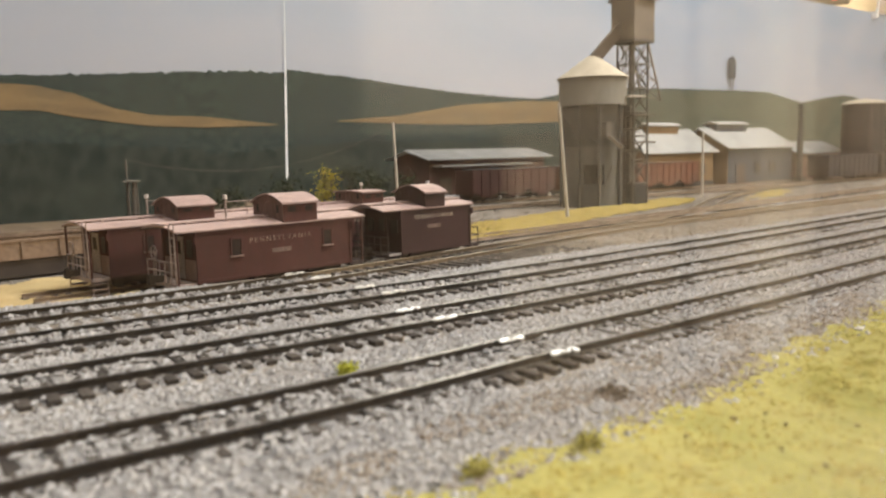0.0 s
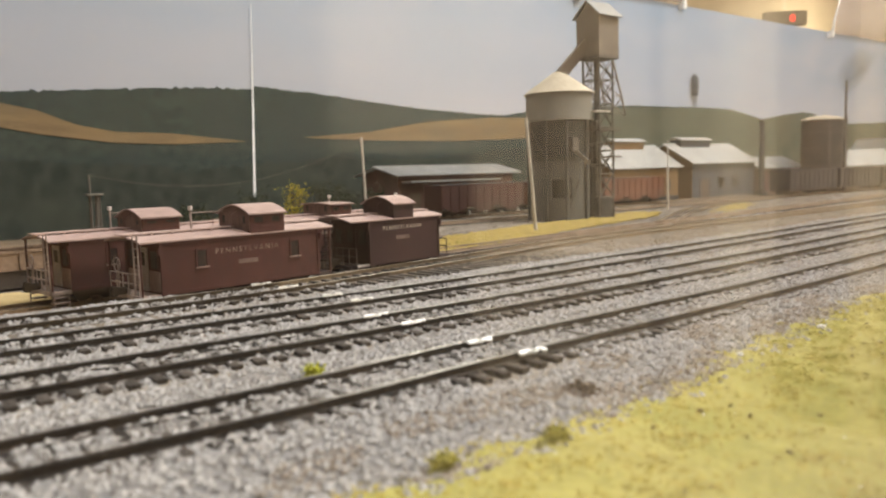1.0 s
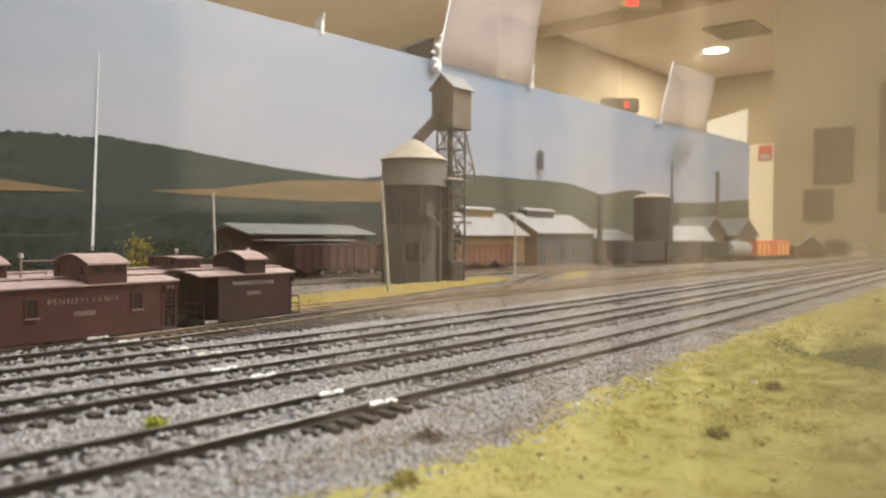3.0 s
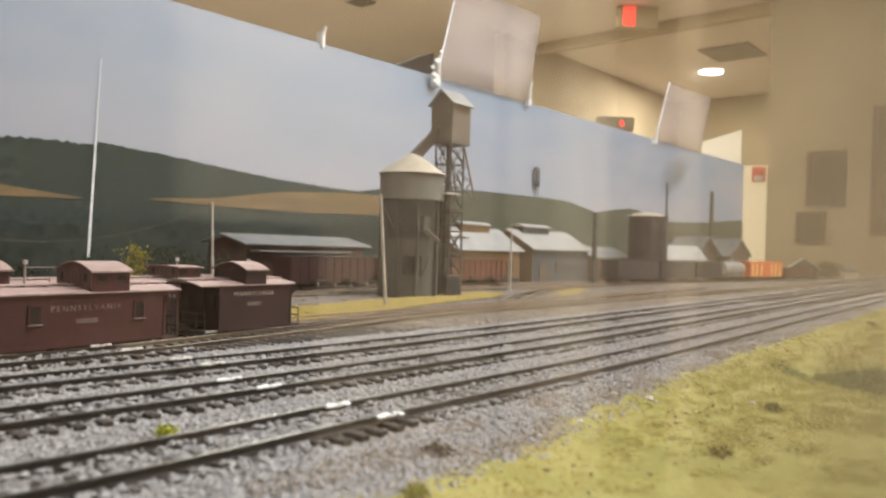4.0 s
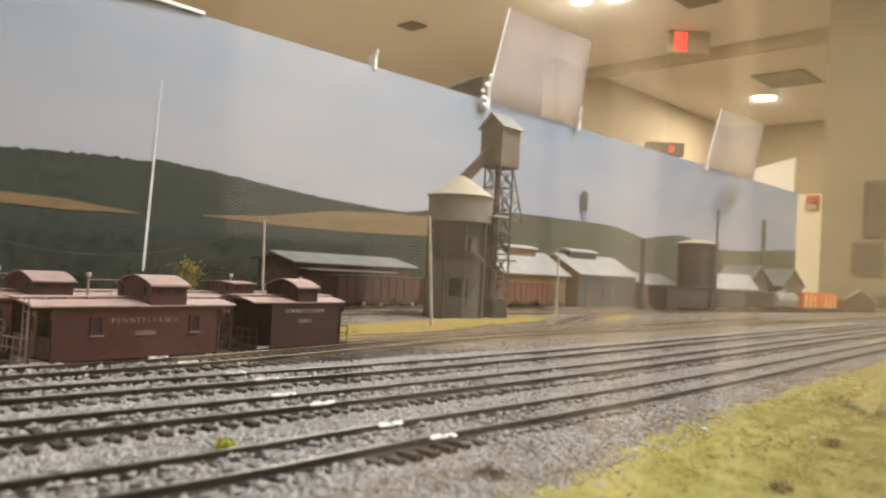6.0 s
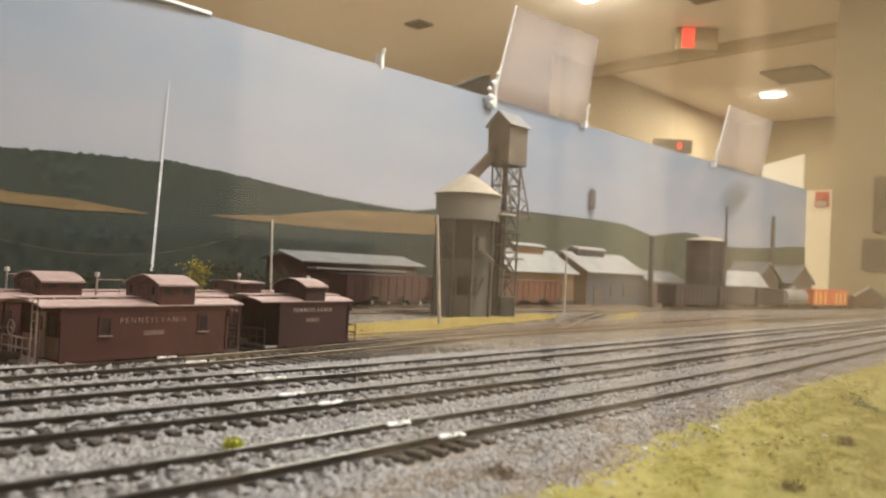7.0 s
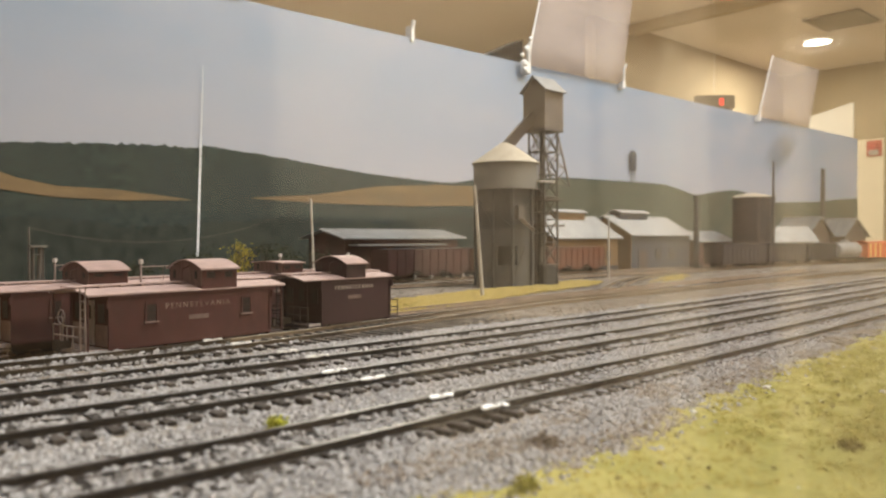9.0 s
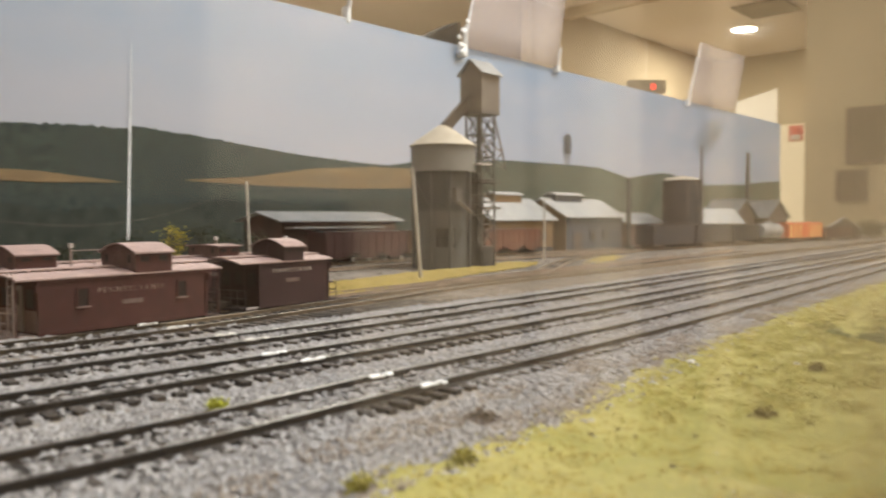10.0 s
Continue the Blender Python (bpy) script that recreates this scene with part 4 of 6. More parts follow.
def truck(parent, x, wheel_r=0.42, base=1.0, W=1.9):
    t = part("truck", box(-0.95, 0.95, -0.12, 0.12, 0.35, 0.55, bevel=0.03), M["undercar"], parent, m=pose(x * CM, 0, 0))
    for s in (-1, 1):
        b = prism([(-0.95, 0.32), (-0.7, 0.22), (-0.35, 0.18), (0.35, 0.18), (0.7, 0.22), (0.95, 0.32), (0.95, 0.5), (0.4, 0.66), (-0.4, 0.66), (-0.95, 0.5)], "y", s * W / 2 - 0.07, s * W / 2 + 0.07)
        part("side_frame", b, M["undercar"], t)
    for dx in (-base / 2 - 0.05, base / 2 + 0.05):
        b = rod((dx, -0.9, wheel_r - 0.02), (dx, 0.9, wheel_r - 0.02), 0.08)
        for s in (-0.82, 0.82):
            rod((dx, s - 0.06, wheel_r - 0.02), (dx, s + 0.06, wheel_r - 0.02), wheel_r, b, seg=18)
        part("wheelset", b, M["rail"], t)
    return t


def window(parent, x, z, w, h, y, out, body):
    """A window with a raised frame, a sill and a dark pane on a side wall (out: -1 or 1)."""
    lo, hi = (y - 0.05, y + 0.01) if out < 0 else (y - 0.01, y + 0.05)
    b = box(x - w / 2 - 0.07, x - w / 2, lo, hi, z, z + h)
    box(x + w / 2, x + w / 2 + 0.07, lo, hi, z, z + h, b)
    box(x - w / 2 - 0.07, x + w / 2 + 0.07, lo, hi, z + h, z + h + 0.07, b)
    fr = part("window_frame", b, body, parent)
    part("sill", box(x - w / 2 - 0.10, x + w / 2 + 0.10, lo - 0.03, hi + 0.03, z - 0.06, z), M["endpanel"], fr, "dusty sill")
    p0, p1 = (y - 0.015, y + 0.005) if out < 0 else (y - 0.005, y + 0.015)
    b = box(x - w / 2, x + w / 2, p0, p1, z, z + h)
    part("pane", b, M["window"], fr)
    mid = (y - 0.035, y - 0.015) if out < 0 else (y + 0.015, y + 0.035)
    part("glazing_bar", box(x - w / 2, x + w / 2, *mid, z + h * 0.5 - 0.02, z + h * 0.5 + 0.02), M["trim_red"], fr)


def end_platform(parent, xe, out, W, iron, body, low, eave, open_end=False):
    """Platform, steps, railing, ladder and brake wheel at one end."""
    x0, x1 = sorted((xe, xe + out * 0.85))
    part("platform", box(x0, x1, -W / 2 + 0.1, W / 2 - 0.1, low - 0.18, low, bevel=0.02), iron, parent)
    xo = xe + out * 0.80
    b = bmesh.new()
    for z in (low + 0.45, low + 0.85):
        rod((xo, -W / 2 + 0.15, z), (xo, W / 2 - 0.15, z), 0.035, b, seg=6)
    for y in (-W / 2 + 0.15, -W / 2 + 0.75, -0.25, 0.25, W / 2 - 0.75, W / 2 - 0.15):
        rod((xo, y, low - 0.05), (xo, y, low + 0.88), 0.03, b, seg=6)
    part("end_railing", b, iron, parent, "dusty iron end railing")
    for y in (() if open_end else (-W / 2 + 0.14, W / 2 - 0.14)):
        part("corner_post", rod((xo - out * 0.02, y, low - 0.1), (xo - out * 0.02, y, eave - 0.02), 0.045, seg=6), body, parent)
    b = bmesh.new()
    for y in (-W / 2 + 0.16, -W / 2 + 0.56):
        rod((xo + out * 0.06, y, low), (xo + out * 0.06, y, eave + 0.28), 0.03, b, seg=6)
    for k in range(7):
        z = low + 0.25 + k * 0.33
        rod((xo + out * 0.06, -W / 2 + 0.16, z), (xo + out * 0.06, -W / 2 + 0.56, z), 0.025, b, seg=6)
    if open_end:
        b.free()
    else:
        part("ladder", b, iron, parent, "dusty iron roof ladder")
    b = rod((xo + out * 0.04, 0.5, low), (xo + out * 0.04, 0.5, low + 1.2), 0.03, seg=6)
    seg = 14
    for i in range(seg):
        a, c = 6.2832 * i / seg, 6.2832 * (i + 1) / seg
        rod((xo + out * 0.1, 0.5 + 0.28 * math.cos(a), low + 1.2 + 0.28 * math.sin(a)), (xo + out * 0.1, 0.5 + 0.28 * math.cos(c), low + 1.2 + 0.28 * math.sin(c)), 0.03, b, seg=5)
    for i in range(3):
        a = 6.2832 * i / 3
        rod((xo + out * 0.1, 0.5, low + 1.2), (xo + out * 0.1, 0.5 + 0.28 * math.cos(a), low + 1.2 + 0.28 * math.sin(a)), 0.02, b, seg=5)
    part("brake_wheel", b, iron, parent)
    for s in (-1, 1):
        b = bmesh.new()
        y = s * (W / 2 - 0.12)
        for k in range(3):
            z = low - 0.3 - 0.24 * k
            box(x0 + 0.1, x1 - 0.12, min(y, y - s * 0.45), max(y, y - s * 0.45), z, z + 0.05, b)
        for x in (x0 + 0.1, x1 - 0.14):
            box(x - 0.02, x + 0.02, y - 0.03, y + 0.03, low - 0.82, low, b)
        part("steps", b, iron, parent)
    b = box(min(xe + out * 0.8, xe + out * 1.25), max(xe + out * 0.8, xe + out * 1.25), -0.14, 0.14, 0.62, 0.9, bevel=0.03)
    box(min(xe + out * 1.2, xe + out * 1.45), max(xe + out * 1.2, xe + out * 1.45), -0.2, 0.1, 0.55, 0.98, b, bevel=0.04)
    part("coupler", b, M["undercar"], parent)


def caboose(x, y, yaw, L, W, label, body, roof, cup_x, cup_len, windows, text_x, four_wheel=False, worded=True, height=0.0, text_z=1.45, text_size=0.34, pipe_x=-1.4, plat=(0.88, 0.88), irons=("dusty_lit_iron", "shade_iron"), eave=2.74, rise=0.40, letters="letter"):
    """A cabin car with a cupola; z = 0 is the top of the rails."""
    low = 0.55
    t = thing("caboose", x, y, YR, label, "caboose", yaw, group="parked cabooses")
    iron = M[irons[0]]
    xl, xr = -L / 2 + plat[0], L / 2 - plat[1]   # ends of the closed body
    b = box(xl, xr, -W / 2 + 0.02, W / 2 - 0.02, low, eave - 0.02, bevel=0.03)
    for s in (-1, 1):                       # sill strip and board strips
        ys = s * (W / 2 - 0.02)
        box(xl, xr, min(ys, ys + s * 0.04), max(ys, ys + s * 0.04), low, low + 0.14, b)
        box(xl, xr, min(ys, ys + s * 0.04), max(ys, ys + s * 0.04), eave - 0.2, eave - 0.06, b)
        n = int((xr - xl) / 0.17)
        for i in range(n + 1):
            xx = xl + (xr - xl) * i / n
            box(xx - 0.008, xx + 0.008, min(ys, ys + s * 0.004), max(ys, ys + s * 0.004), low + 0.14, eave - 0.2, b)
        for xx in (xl, xr):
            box(xx - 0.05, xx + 0.05, min(ys, ys + s * 0.05), max(ys, ys + s * 0.05), low, eave - 0.05, b)
    part("body", b, body, t)
    b = arch_roof(-L / 2, L / 2, W + 0.16, eave, 0.20, 0.06)
    part("roof", b, roof, t, "dusty pink weathered roof", smooth=True)
    b = bmesh.new()
    for yy in (-0.3, 0.0, 0.3):
        for a, c in ((-L / 2 - 0.1, cup_x - cup_len / 2), (cup_x + cup_len / 2, L / 2 + 0.1)):
            box(a, c, yy - 0.13, yy + 0.13, eave + 0.25, eave + 0.29, b)
    for xx in np.arange(-L / 2 + 0.2, L / 2, 0.9):
        if abs(xx - cup_x) > cup_len / 2 + 0.1:
            box(xx - 0.06, xx + 0.06, -0.45, 0.45, eave + 0.16, eave + 0.25, b)
    part("running_board", b, roof, t, "dusty wooden roof walk")
    # cupola
    cw, ct = W - 0.6, 3.70 + height
    cu = part("cupola", box(cup_x - cup_len / 2, cup_x + cup_len / 2, -cw / 2, cw / 2, eave - 0.04, ct - 0.10, bevel=0.03), body, t, m=pose(0, (cw - W - 0.14) / 2 * CM, 0))
    prism_pts = [(-cw / 2, ct - 0.12)] + [(-cw / 2 + cw * i / 12, ct - 0.12 + rise * (1 - abs(-1 + 2 * i / 12) ** 1.8)) for i in range(13)] + [(cw / 2, ct - 0.12)]
    part("cupola_end", prism(prism_pts[1:-1], "x", cup_x - cup_len / 2 + 0.01, cup_x + cup_len / 2 - 0.01), body, cu)
    # thin lighter boards put the light on the cupola's ends into colour
    if body == M["caboose_red"]:
        board = [(-cw / 2 + 0.03, eave + 0.12)] + [(y_ * 0.98, z_) for y_, z_ in prism_pts[1:-1]] + [(cw / 2 - 0.03, eave + 0.12)]
        for xe in (cup_x - cup_len / 2, cup_x + cup_len / 2):
            part("end_board", prism(board, "x", xe - 0.014, xe + 0.014), M["cupola_board"], cu, "dusty pinkish end boards, painted lighter as if lit")
    part("cupola_roof", arch_roof(cup_x - cup_len / 2 - 0.09, cup_x + cup_len / 2 + 0.09, cw + 0.2, ct - 0.10, rise, 0.05, power=1.8), roof, cu, "dusty arched cupola roof", smooth=True)
    for s in (-1, 1):
        part("eave_strip", box(cup_x - cup_len / 2 - 0.1, cup_x + cup_len / 2 + 0.1, s * (cw / 2 + 0.10) - 0.025, s * (cw / 2 + 0.10) + 0.025, ct - 0.16, ct - 0.085), roof, cu)
    for out in (-1, 1):
        xe = cup_x + out * cup_len / 2
        for yy in (-cw / 2 + 0.42, cw / 2 - 0.42):
            b = box(min(xe, xe + out * 0.03), max(xe, xe + out * 0.03), yy - 0.09, yy + 0.09, eave + 0.42, ct - 0.2)
            part("end_window", b, M["window"], cu)
        for xx in (cup_x - cup_len / 4, cup_x + cup_len / 4):
            ys = out * cw / 2
            b = box(xx - 0.2, xx + 0.2, min(ys, ys + out * 0.025), max(ys, ys + out * 0.025), eave + 0.46, ct - 0.26)
            part("side_window", b, M["window"], cu)
    b = bmesh.new()
    for xx in (cup_x - cup_len / 2 - 0.4, cup_x + cup_len / 2 + 0.4):
        for yy in (-0.75, 0.75):
            rod((xx, yy, eave + 0.3), (xx, yy, ct - 0.1), 0.014, b, seg=5)
            rod((xx, yy, ct - 0.1), (cup_x + math.copysign(cup_len / 2, xx - cup_x), yy, ct + 0.02), 0.014, b, seg=5)
    part("grab_irons", b, body, t)
    # stove pipe with a cap
    sx = pipe_x
    sp = part("stove_pipe", rod((sx, 0.5, eave + 0.15), (sx, 0.5, eave + 1.12), 0.045, seg=10), iron, t)
    b = rod((sx, 0.5, eave + 1.08), (sx, 0.5, eave + 1.26), 0.10, seg=12)
    rod((sx, 0.5, eave + 0.16), (sx, 0.5, eave + 0.27), 0.17, b, 0.1, 12)
    part("pipe_cap", b, M["pipecap"], sp, "whitish cap and flange")
    part("pipe_brace", rod((sx, 0.5, eave + 0.95), (cup_x + math.copysign(cup_len / 2, sx - cup_x), 0.5, eave + 0.95), 0.022, seg=5), M["dusty_lit_iron"], sp)
    for out in (-1, 1):
        # shade at an end is painted by giving it the darker iron
        iron = M[irons[out > 0]]
        end_platform(t, xr if out > 0 else xl, out, W, iron, body, low + 0.05, eave, four_wheel)
        xe = xr if out > 0 else xl
        b = box(min(xe, xe + out * 0.05), max(xe, xe + out * 0.05), -0.42, 0.42, low + 0.1, eave - 0.3, bevel=0.015)
        d = part("door", b, body if four_wheel else M["paledoor"], t, "weathered end door")
        part("door_pane", box(min(xe, xe + out * 0.07), max(xe, xe + out * 0.07), -0.2, 0.2, low + 1.15, eave - 0.5), M["window"], d)
        for yy in (-0.95, 0.95):
            if not four_wheel:
                part("end_panel", box(min(xe, xe + out * 0.03), max(xe, xe + out * 0.03), yy - 0.46, yy + 0.46, low + 0.1, low + 0.95, bevel=0.01), M["endpanel"], t, "dusty lower end panel, painted paler as if lit")
            part("end_window", box(min(xe, xe + out * 0.04), max(xe, xe + out * 0.04), yy - 0.24, yy + 0.24, low + 1.05, low + 1.75), M["window"], t)
        b = rod((xe + out * 0.1, -W / 2 - 0.05, eave - 0.55), (xe + out * 0.1, -W / 2 - 0.05, eave - 0.25), 0.09, seg=8)
        part("marker_lamp", b, body, t)
    for s in (-1, 1):
        for wx in windows:
            window(t, wx, low + 1.0, 0.42, 0.68, s * W / 2 - s * 0.02, s, body)
    face = pose(text_x * CM, (-W / 2 + 0.005) * CM, (low + text_z) * CM, 90, 0, 0)
    if worded:
        lettering("PENNSYLVANIA", text_size, t, face, M[letters])
    else:
        part("lettering_bar", box(text_x - 1.3, text_x + 1.3, -W / 2 - 0.01, -W / 2 + 0.012, low + 1.38, low + 1.56), M["numberplate"], t)
    part("number_bar", box(text_x - 0.48, text_x + 0.48, -W / 2 - 0.012, -W / 2 + 0.012, low + text_z - 0.52, low + text_z - 0.33), M["numberplate"], t, "faded number bar")
    b = box(xl + 0.2, xr - 0.2, -0.9, 0.9, low - 0.22, low + 0.01)
    box(-1.2, 0.2, -W / 2 + 0.25, -W / 2 + 0.75, low - 0.45, low - 0.05, b, bevel=0.03)
    part("underframe", b, M["undercar"], t)
    if four_wheel:
        for wx in (-1.0, 1.0):
            b = rod((wx, -0.9, 0.42), (wx, 0.9, 0.42), 0.08)
            for s in (-0.82, 0.82):
                rod((wx, s - 0.06, 0.42), (wx, s + 0.06, 0.42), 0.43, b, seg=18)
            part("wheelset", b, M["rail"], t)
        part("platform_edge", box(xl - 0.8, xl - 0.02, -W / 2 + 0.05, -W / 2 + 0.14, low - 0.02, low + 0.09), M["paledoor"], t, "pale platform edge")
        part("axle_frame", box(-1.6, 1.6, -1.05, -0.95, 0.35, 0.55, bevel=0.02), M["undercar"], t)
        part("axle_frame", box(-1.6, 1.6, 0.95, 1.05, 0.35, 0.55, bevel=0.02), M["undercar"], t)
    else:
        truck(t, xl + 1.15)
        truck(t, xr - 1.15)
    return t


caboose(0.65, 20.4, 9.1, 9.5, 3.1, "weathered red-brown wooden caboose with a dusty roof", M["caboose_red"], M["roof_red"], 1.1, 1.8, (-2.1, 2.55), 0.1)
caboose(9.70, 21.87, 9.1, 6.57, 3.0, "small dark red four-wheel caboose", M["caboose_dark"], M["roof_red"], 0.34, 1.45, (), 0.3, four_wheel=True, text_z=1.72, text_size=0.30, pipe_x=1.75, plat=(1.3, 0.3), irons=("shade_iron", "shade_iron"), eave=2.84, letters="letter_bright")
caboose(-1.75, 24.8, 9.1, 9.5, 3.1, "weathered red-brown caboose on the rear yard track", M["caboose_red"], M["roof_red"], 0.19, 1.82, (-2.1, 2.55), 0.25, worded=False, pipe_x=-1.23, height=-0.12)
caboose(8.6, 26.45, 9.1, 8.5, 3.1, "red-brown caboose mostly hidden behind two others", M["caboose_red"], M["roof_red"], 0.3, 1.5, (-2.1, 2.55), 0.25, worded=False, height=-0.04, pipe_x=1.15, rise=0.07)


def open_car(name, x, y, yaw, L, W, H, label, body, category, group, hopper=False, load=None):
    """A gondola or hopper car with ribbed sides, rim, ends and trucks."""
    t = thing(name, x, y, YR, label, category, yaw, group)
    z0 = 0.75
    for s in (-1, 1):
        ys = s * W / 2
        side = box(-L / 2, L / 2, ys - 0.05, ys + 0.05, z0 if not hopper else z0 + 0.4, H)
        if hopper:
            for k in range(3):
                c = -L / 2 + L * (k + 0.5) / 3
                prism([(c - L / 6 + 0.1, z0 + 0.42), (c + L / 6 - 0.1, z0 + 0.42), (c + 0.5, z0 - 0.25), (c - 0.5, z0 - 0.25)], "y", ys - 0.05, ys + 0.05, side)
        part("side", side, body, t)
        n = 11
        for i in range(n):
            xx = -L / 2 + 0.15 + (L - 0.3) * i / (n - 1)
            part("rib", box(xx - 0.06, xx + 0.06, min(ys, ys + s * 0.14), max(ys, ys + s * 0.14), z0 + 0.1, H - 0.05), body, t)
        part("top_rim", box(-L / 2 - 0.05, L / 2 + 0.05, ys - 0.11, ys + 0.11, H - 0.1, H + 0.04, bevel=0.02), body, t)
    for s in (-1, 1):
        xe = s * L / 2
        part("end_wall", box(min(xe, xe - s * 0.1), max(xe, xe - s * 0.1), -W / 2, W / 2, z0, H, bevel=0.02), body, t)
    part("bed", box(-L / 2, L / 2, -W / 2 + 0.05, W / 2 - 0.05, z0, z0 + 0.12), M["undercar"], t)
    if load:
        b = bmesh.new()
        nx, ny = 24, 6
        g = [[b.verts.new((-L / 2 + 0.1 + (L - 0.2) * i / nx, -W / 2 + 0.06 + (W - 0.12) * j / ny, H - 0.25 + 0.35 * math.sin(math.pi * j / ny) + 0.12 * noise.noise((i * 0.9 + x, j * 0.9, 1)))) for j in range(ny + 1)] for i in range(nx + 1)]
        for i in range(nx):
            for j in range(ny):
                b.faces.new((g[i][j], g[i + 1][j], g[i + 1][j + 1], g[i][j + 1]))
        part("load", b, load, t)
    part("sill", box(-L / 2 - 0.4, L / 2 + 0.4, -0.3, 0.3, z0 - 0.2, z0 + 0.02), M["undercar"], t)
    truck(t, -L / 2 + 1.5)
    truck(t, L / 2 - 1.5)
    return t


for i in range(3):
    open_car("gondola_car", 109 + 16.2 * i, 49.5, 0, 15.2, 3.2, 3.9 - 0.12 * (i == 2), "black steel gondola car with ribbed sides", M["gondola"], "gondola", "gondolas in the yard", load=M["coal"])
t = open_car("gondola_car", -11.6, 32.25, 9, 18.5, 3.2, 1.73, "low brown gondola car on a rear track", surf("brown_gondola", (0.15, 0.098, 0.065), (0.23, 0.155, 0.105), 40, 0.8, 0.2, 500), "gondola", "gondolas in the yard")
# dark strips fill the gap below the sides to paint the shade there
for s in (-1, 1):
    part("side_sill", box(-9.0, 9.0, s * 1.45 - 0.08, s * 1.45 + 0.08, -0.15, 0.74), M["undercar"], t, "dark strip standing for the shade under the car")
for i, (c, lab) in enumerate((("hopper_dull", "dull rust-red hopper car with ribbed sides"), ("hopper", "rust-orange hopper car with ribbed sides"), ("hopper", "rust-orange hopper car with ribbed sides"))):
    x = 46.0 + 13.6 * i
    open_car("hopper_car", x, 57.0 - 0.02 * (x - 50), -1.1, 12.6, 3.2, 3.6, lab, M[c], "hopper car", "hopper train", hopper=True, load=M["coal"])


open_car("gondola_car", 185.9, 44.9, -6, 15.2, 3.2, 2.9, "dark brown gondola car behind the orange caboose", M["hopper_dull"], "gondola", "gondolas in the yard")
# tank car and orange caboose at the far end of the gondola track
t = thing("tank_car", 151.8, 48.0, YR, "pale grey tank car beside the orange caboose", "tank car", -4)
b = rod((-4.6, 0, 2.5), (4.6, 0, 2.5), 1.5, seg=28)
part("tank", b, M["silver"], t, smooth=True)
part("dome", tube_ring(0.8, 0.75, 3.8, 4.6, 20), M["silver"], t, smooth=True)
part("sill", box(-5.6, 5.6, -0.4, 0.4, 0.6, 1.05), M["undercar"], t)
part("walkway", box(-5, 5, -1.7, -1.35, 1.1, 1.2), M["silver"], t)
truck(t, -4.0)
truck(t, 4.0)
t = thing("orange_caboose", 167.8, 46.8, YR, "bright orange boxy caboose with yellow stripes", "caboose", -6)
part("body", box(-8.4, 8.4, -1.55, 1.55, 0.8, 3.9, bevel=0.06), M["orange"], t)
for xx in (-7.2, -5.0, -2.8, 2.6, 4.8, 7.0):
    part("stripe", box(xx - 0.35, xx + 0.35, -1.57, -1.54, 0.85, 3.7), M["stripe"], t, "pale yellow stripe")
part("roof", arch_roof(-8.6, 8.6, 3.3, 3.9, 0.35, 0.08), M["orange"], t, smooth=True)
part("underframe", box(-8.0, 8.0, -1.1, 1.1, 0.5, 0.82), M["undercar"], t)
truck(t, -6.2)
truck(t, 6.2)


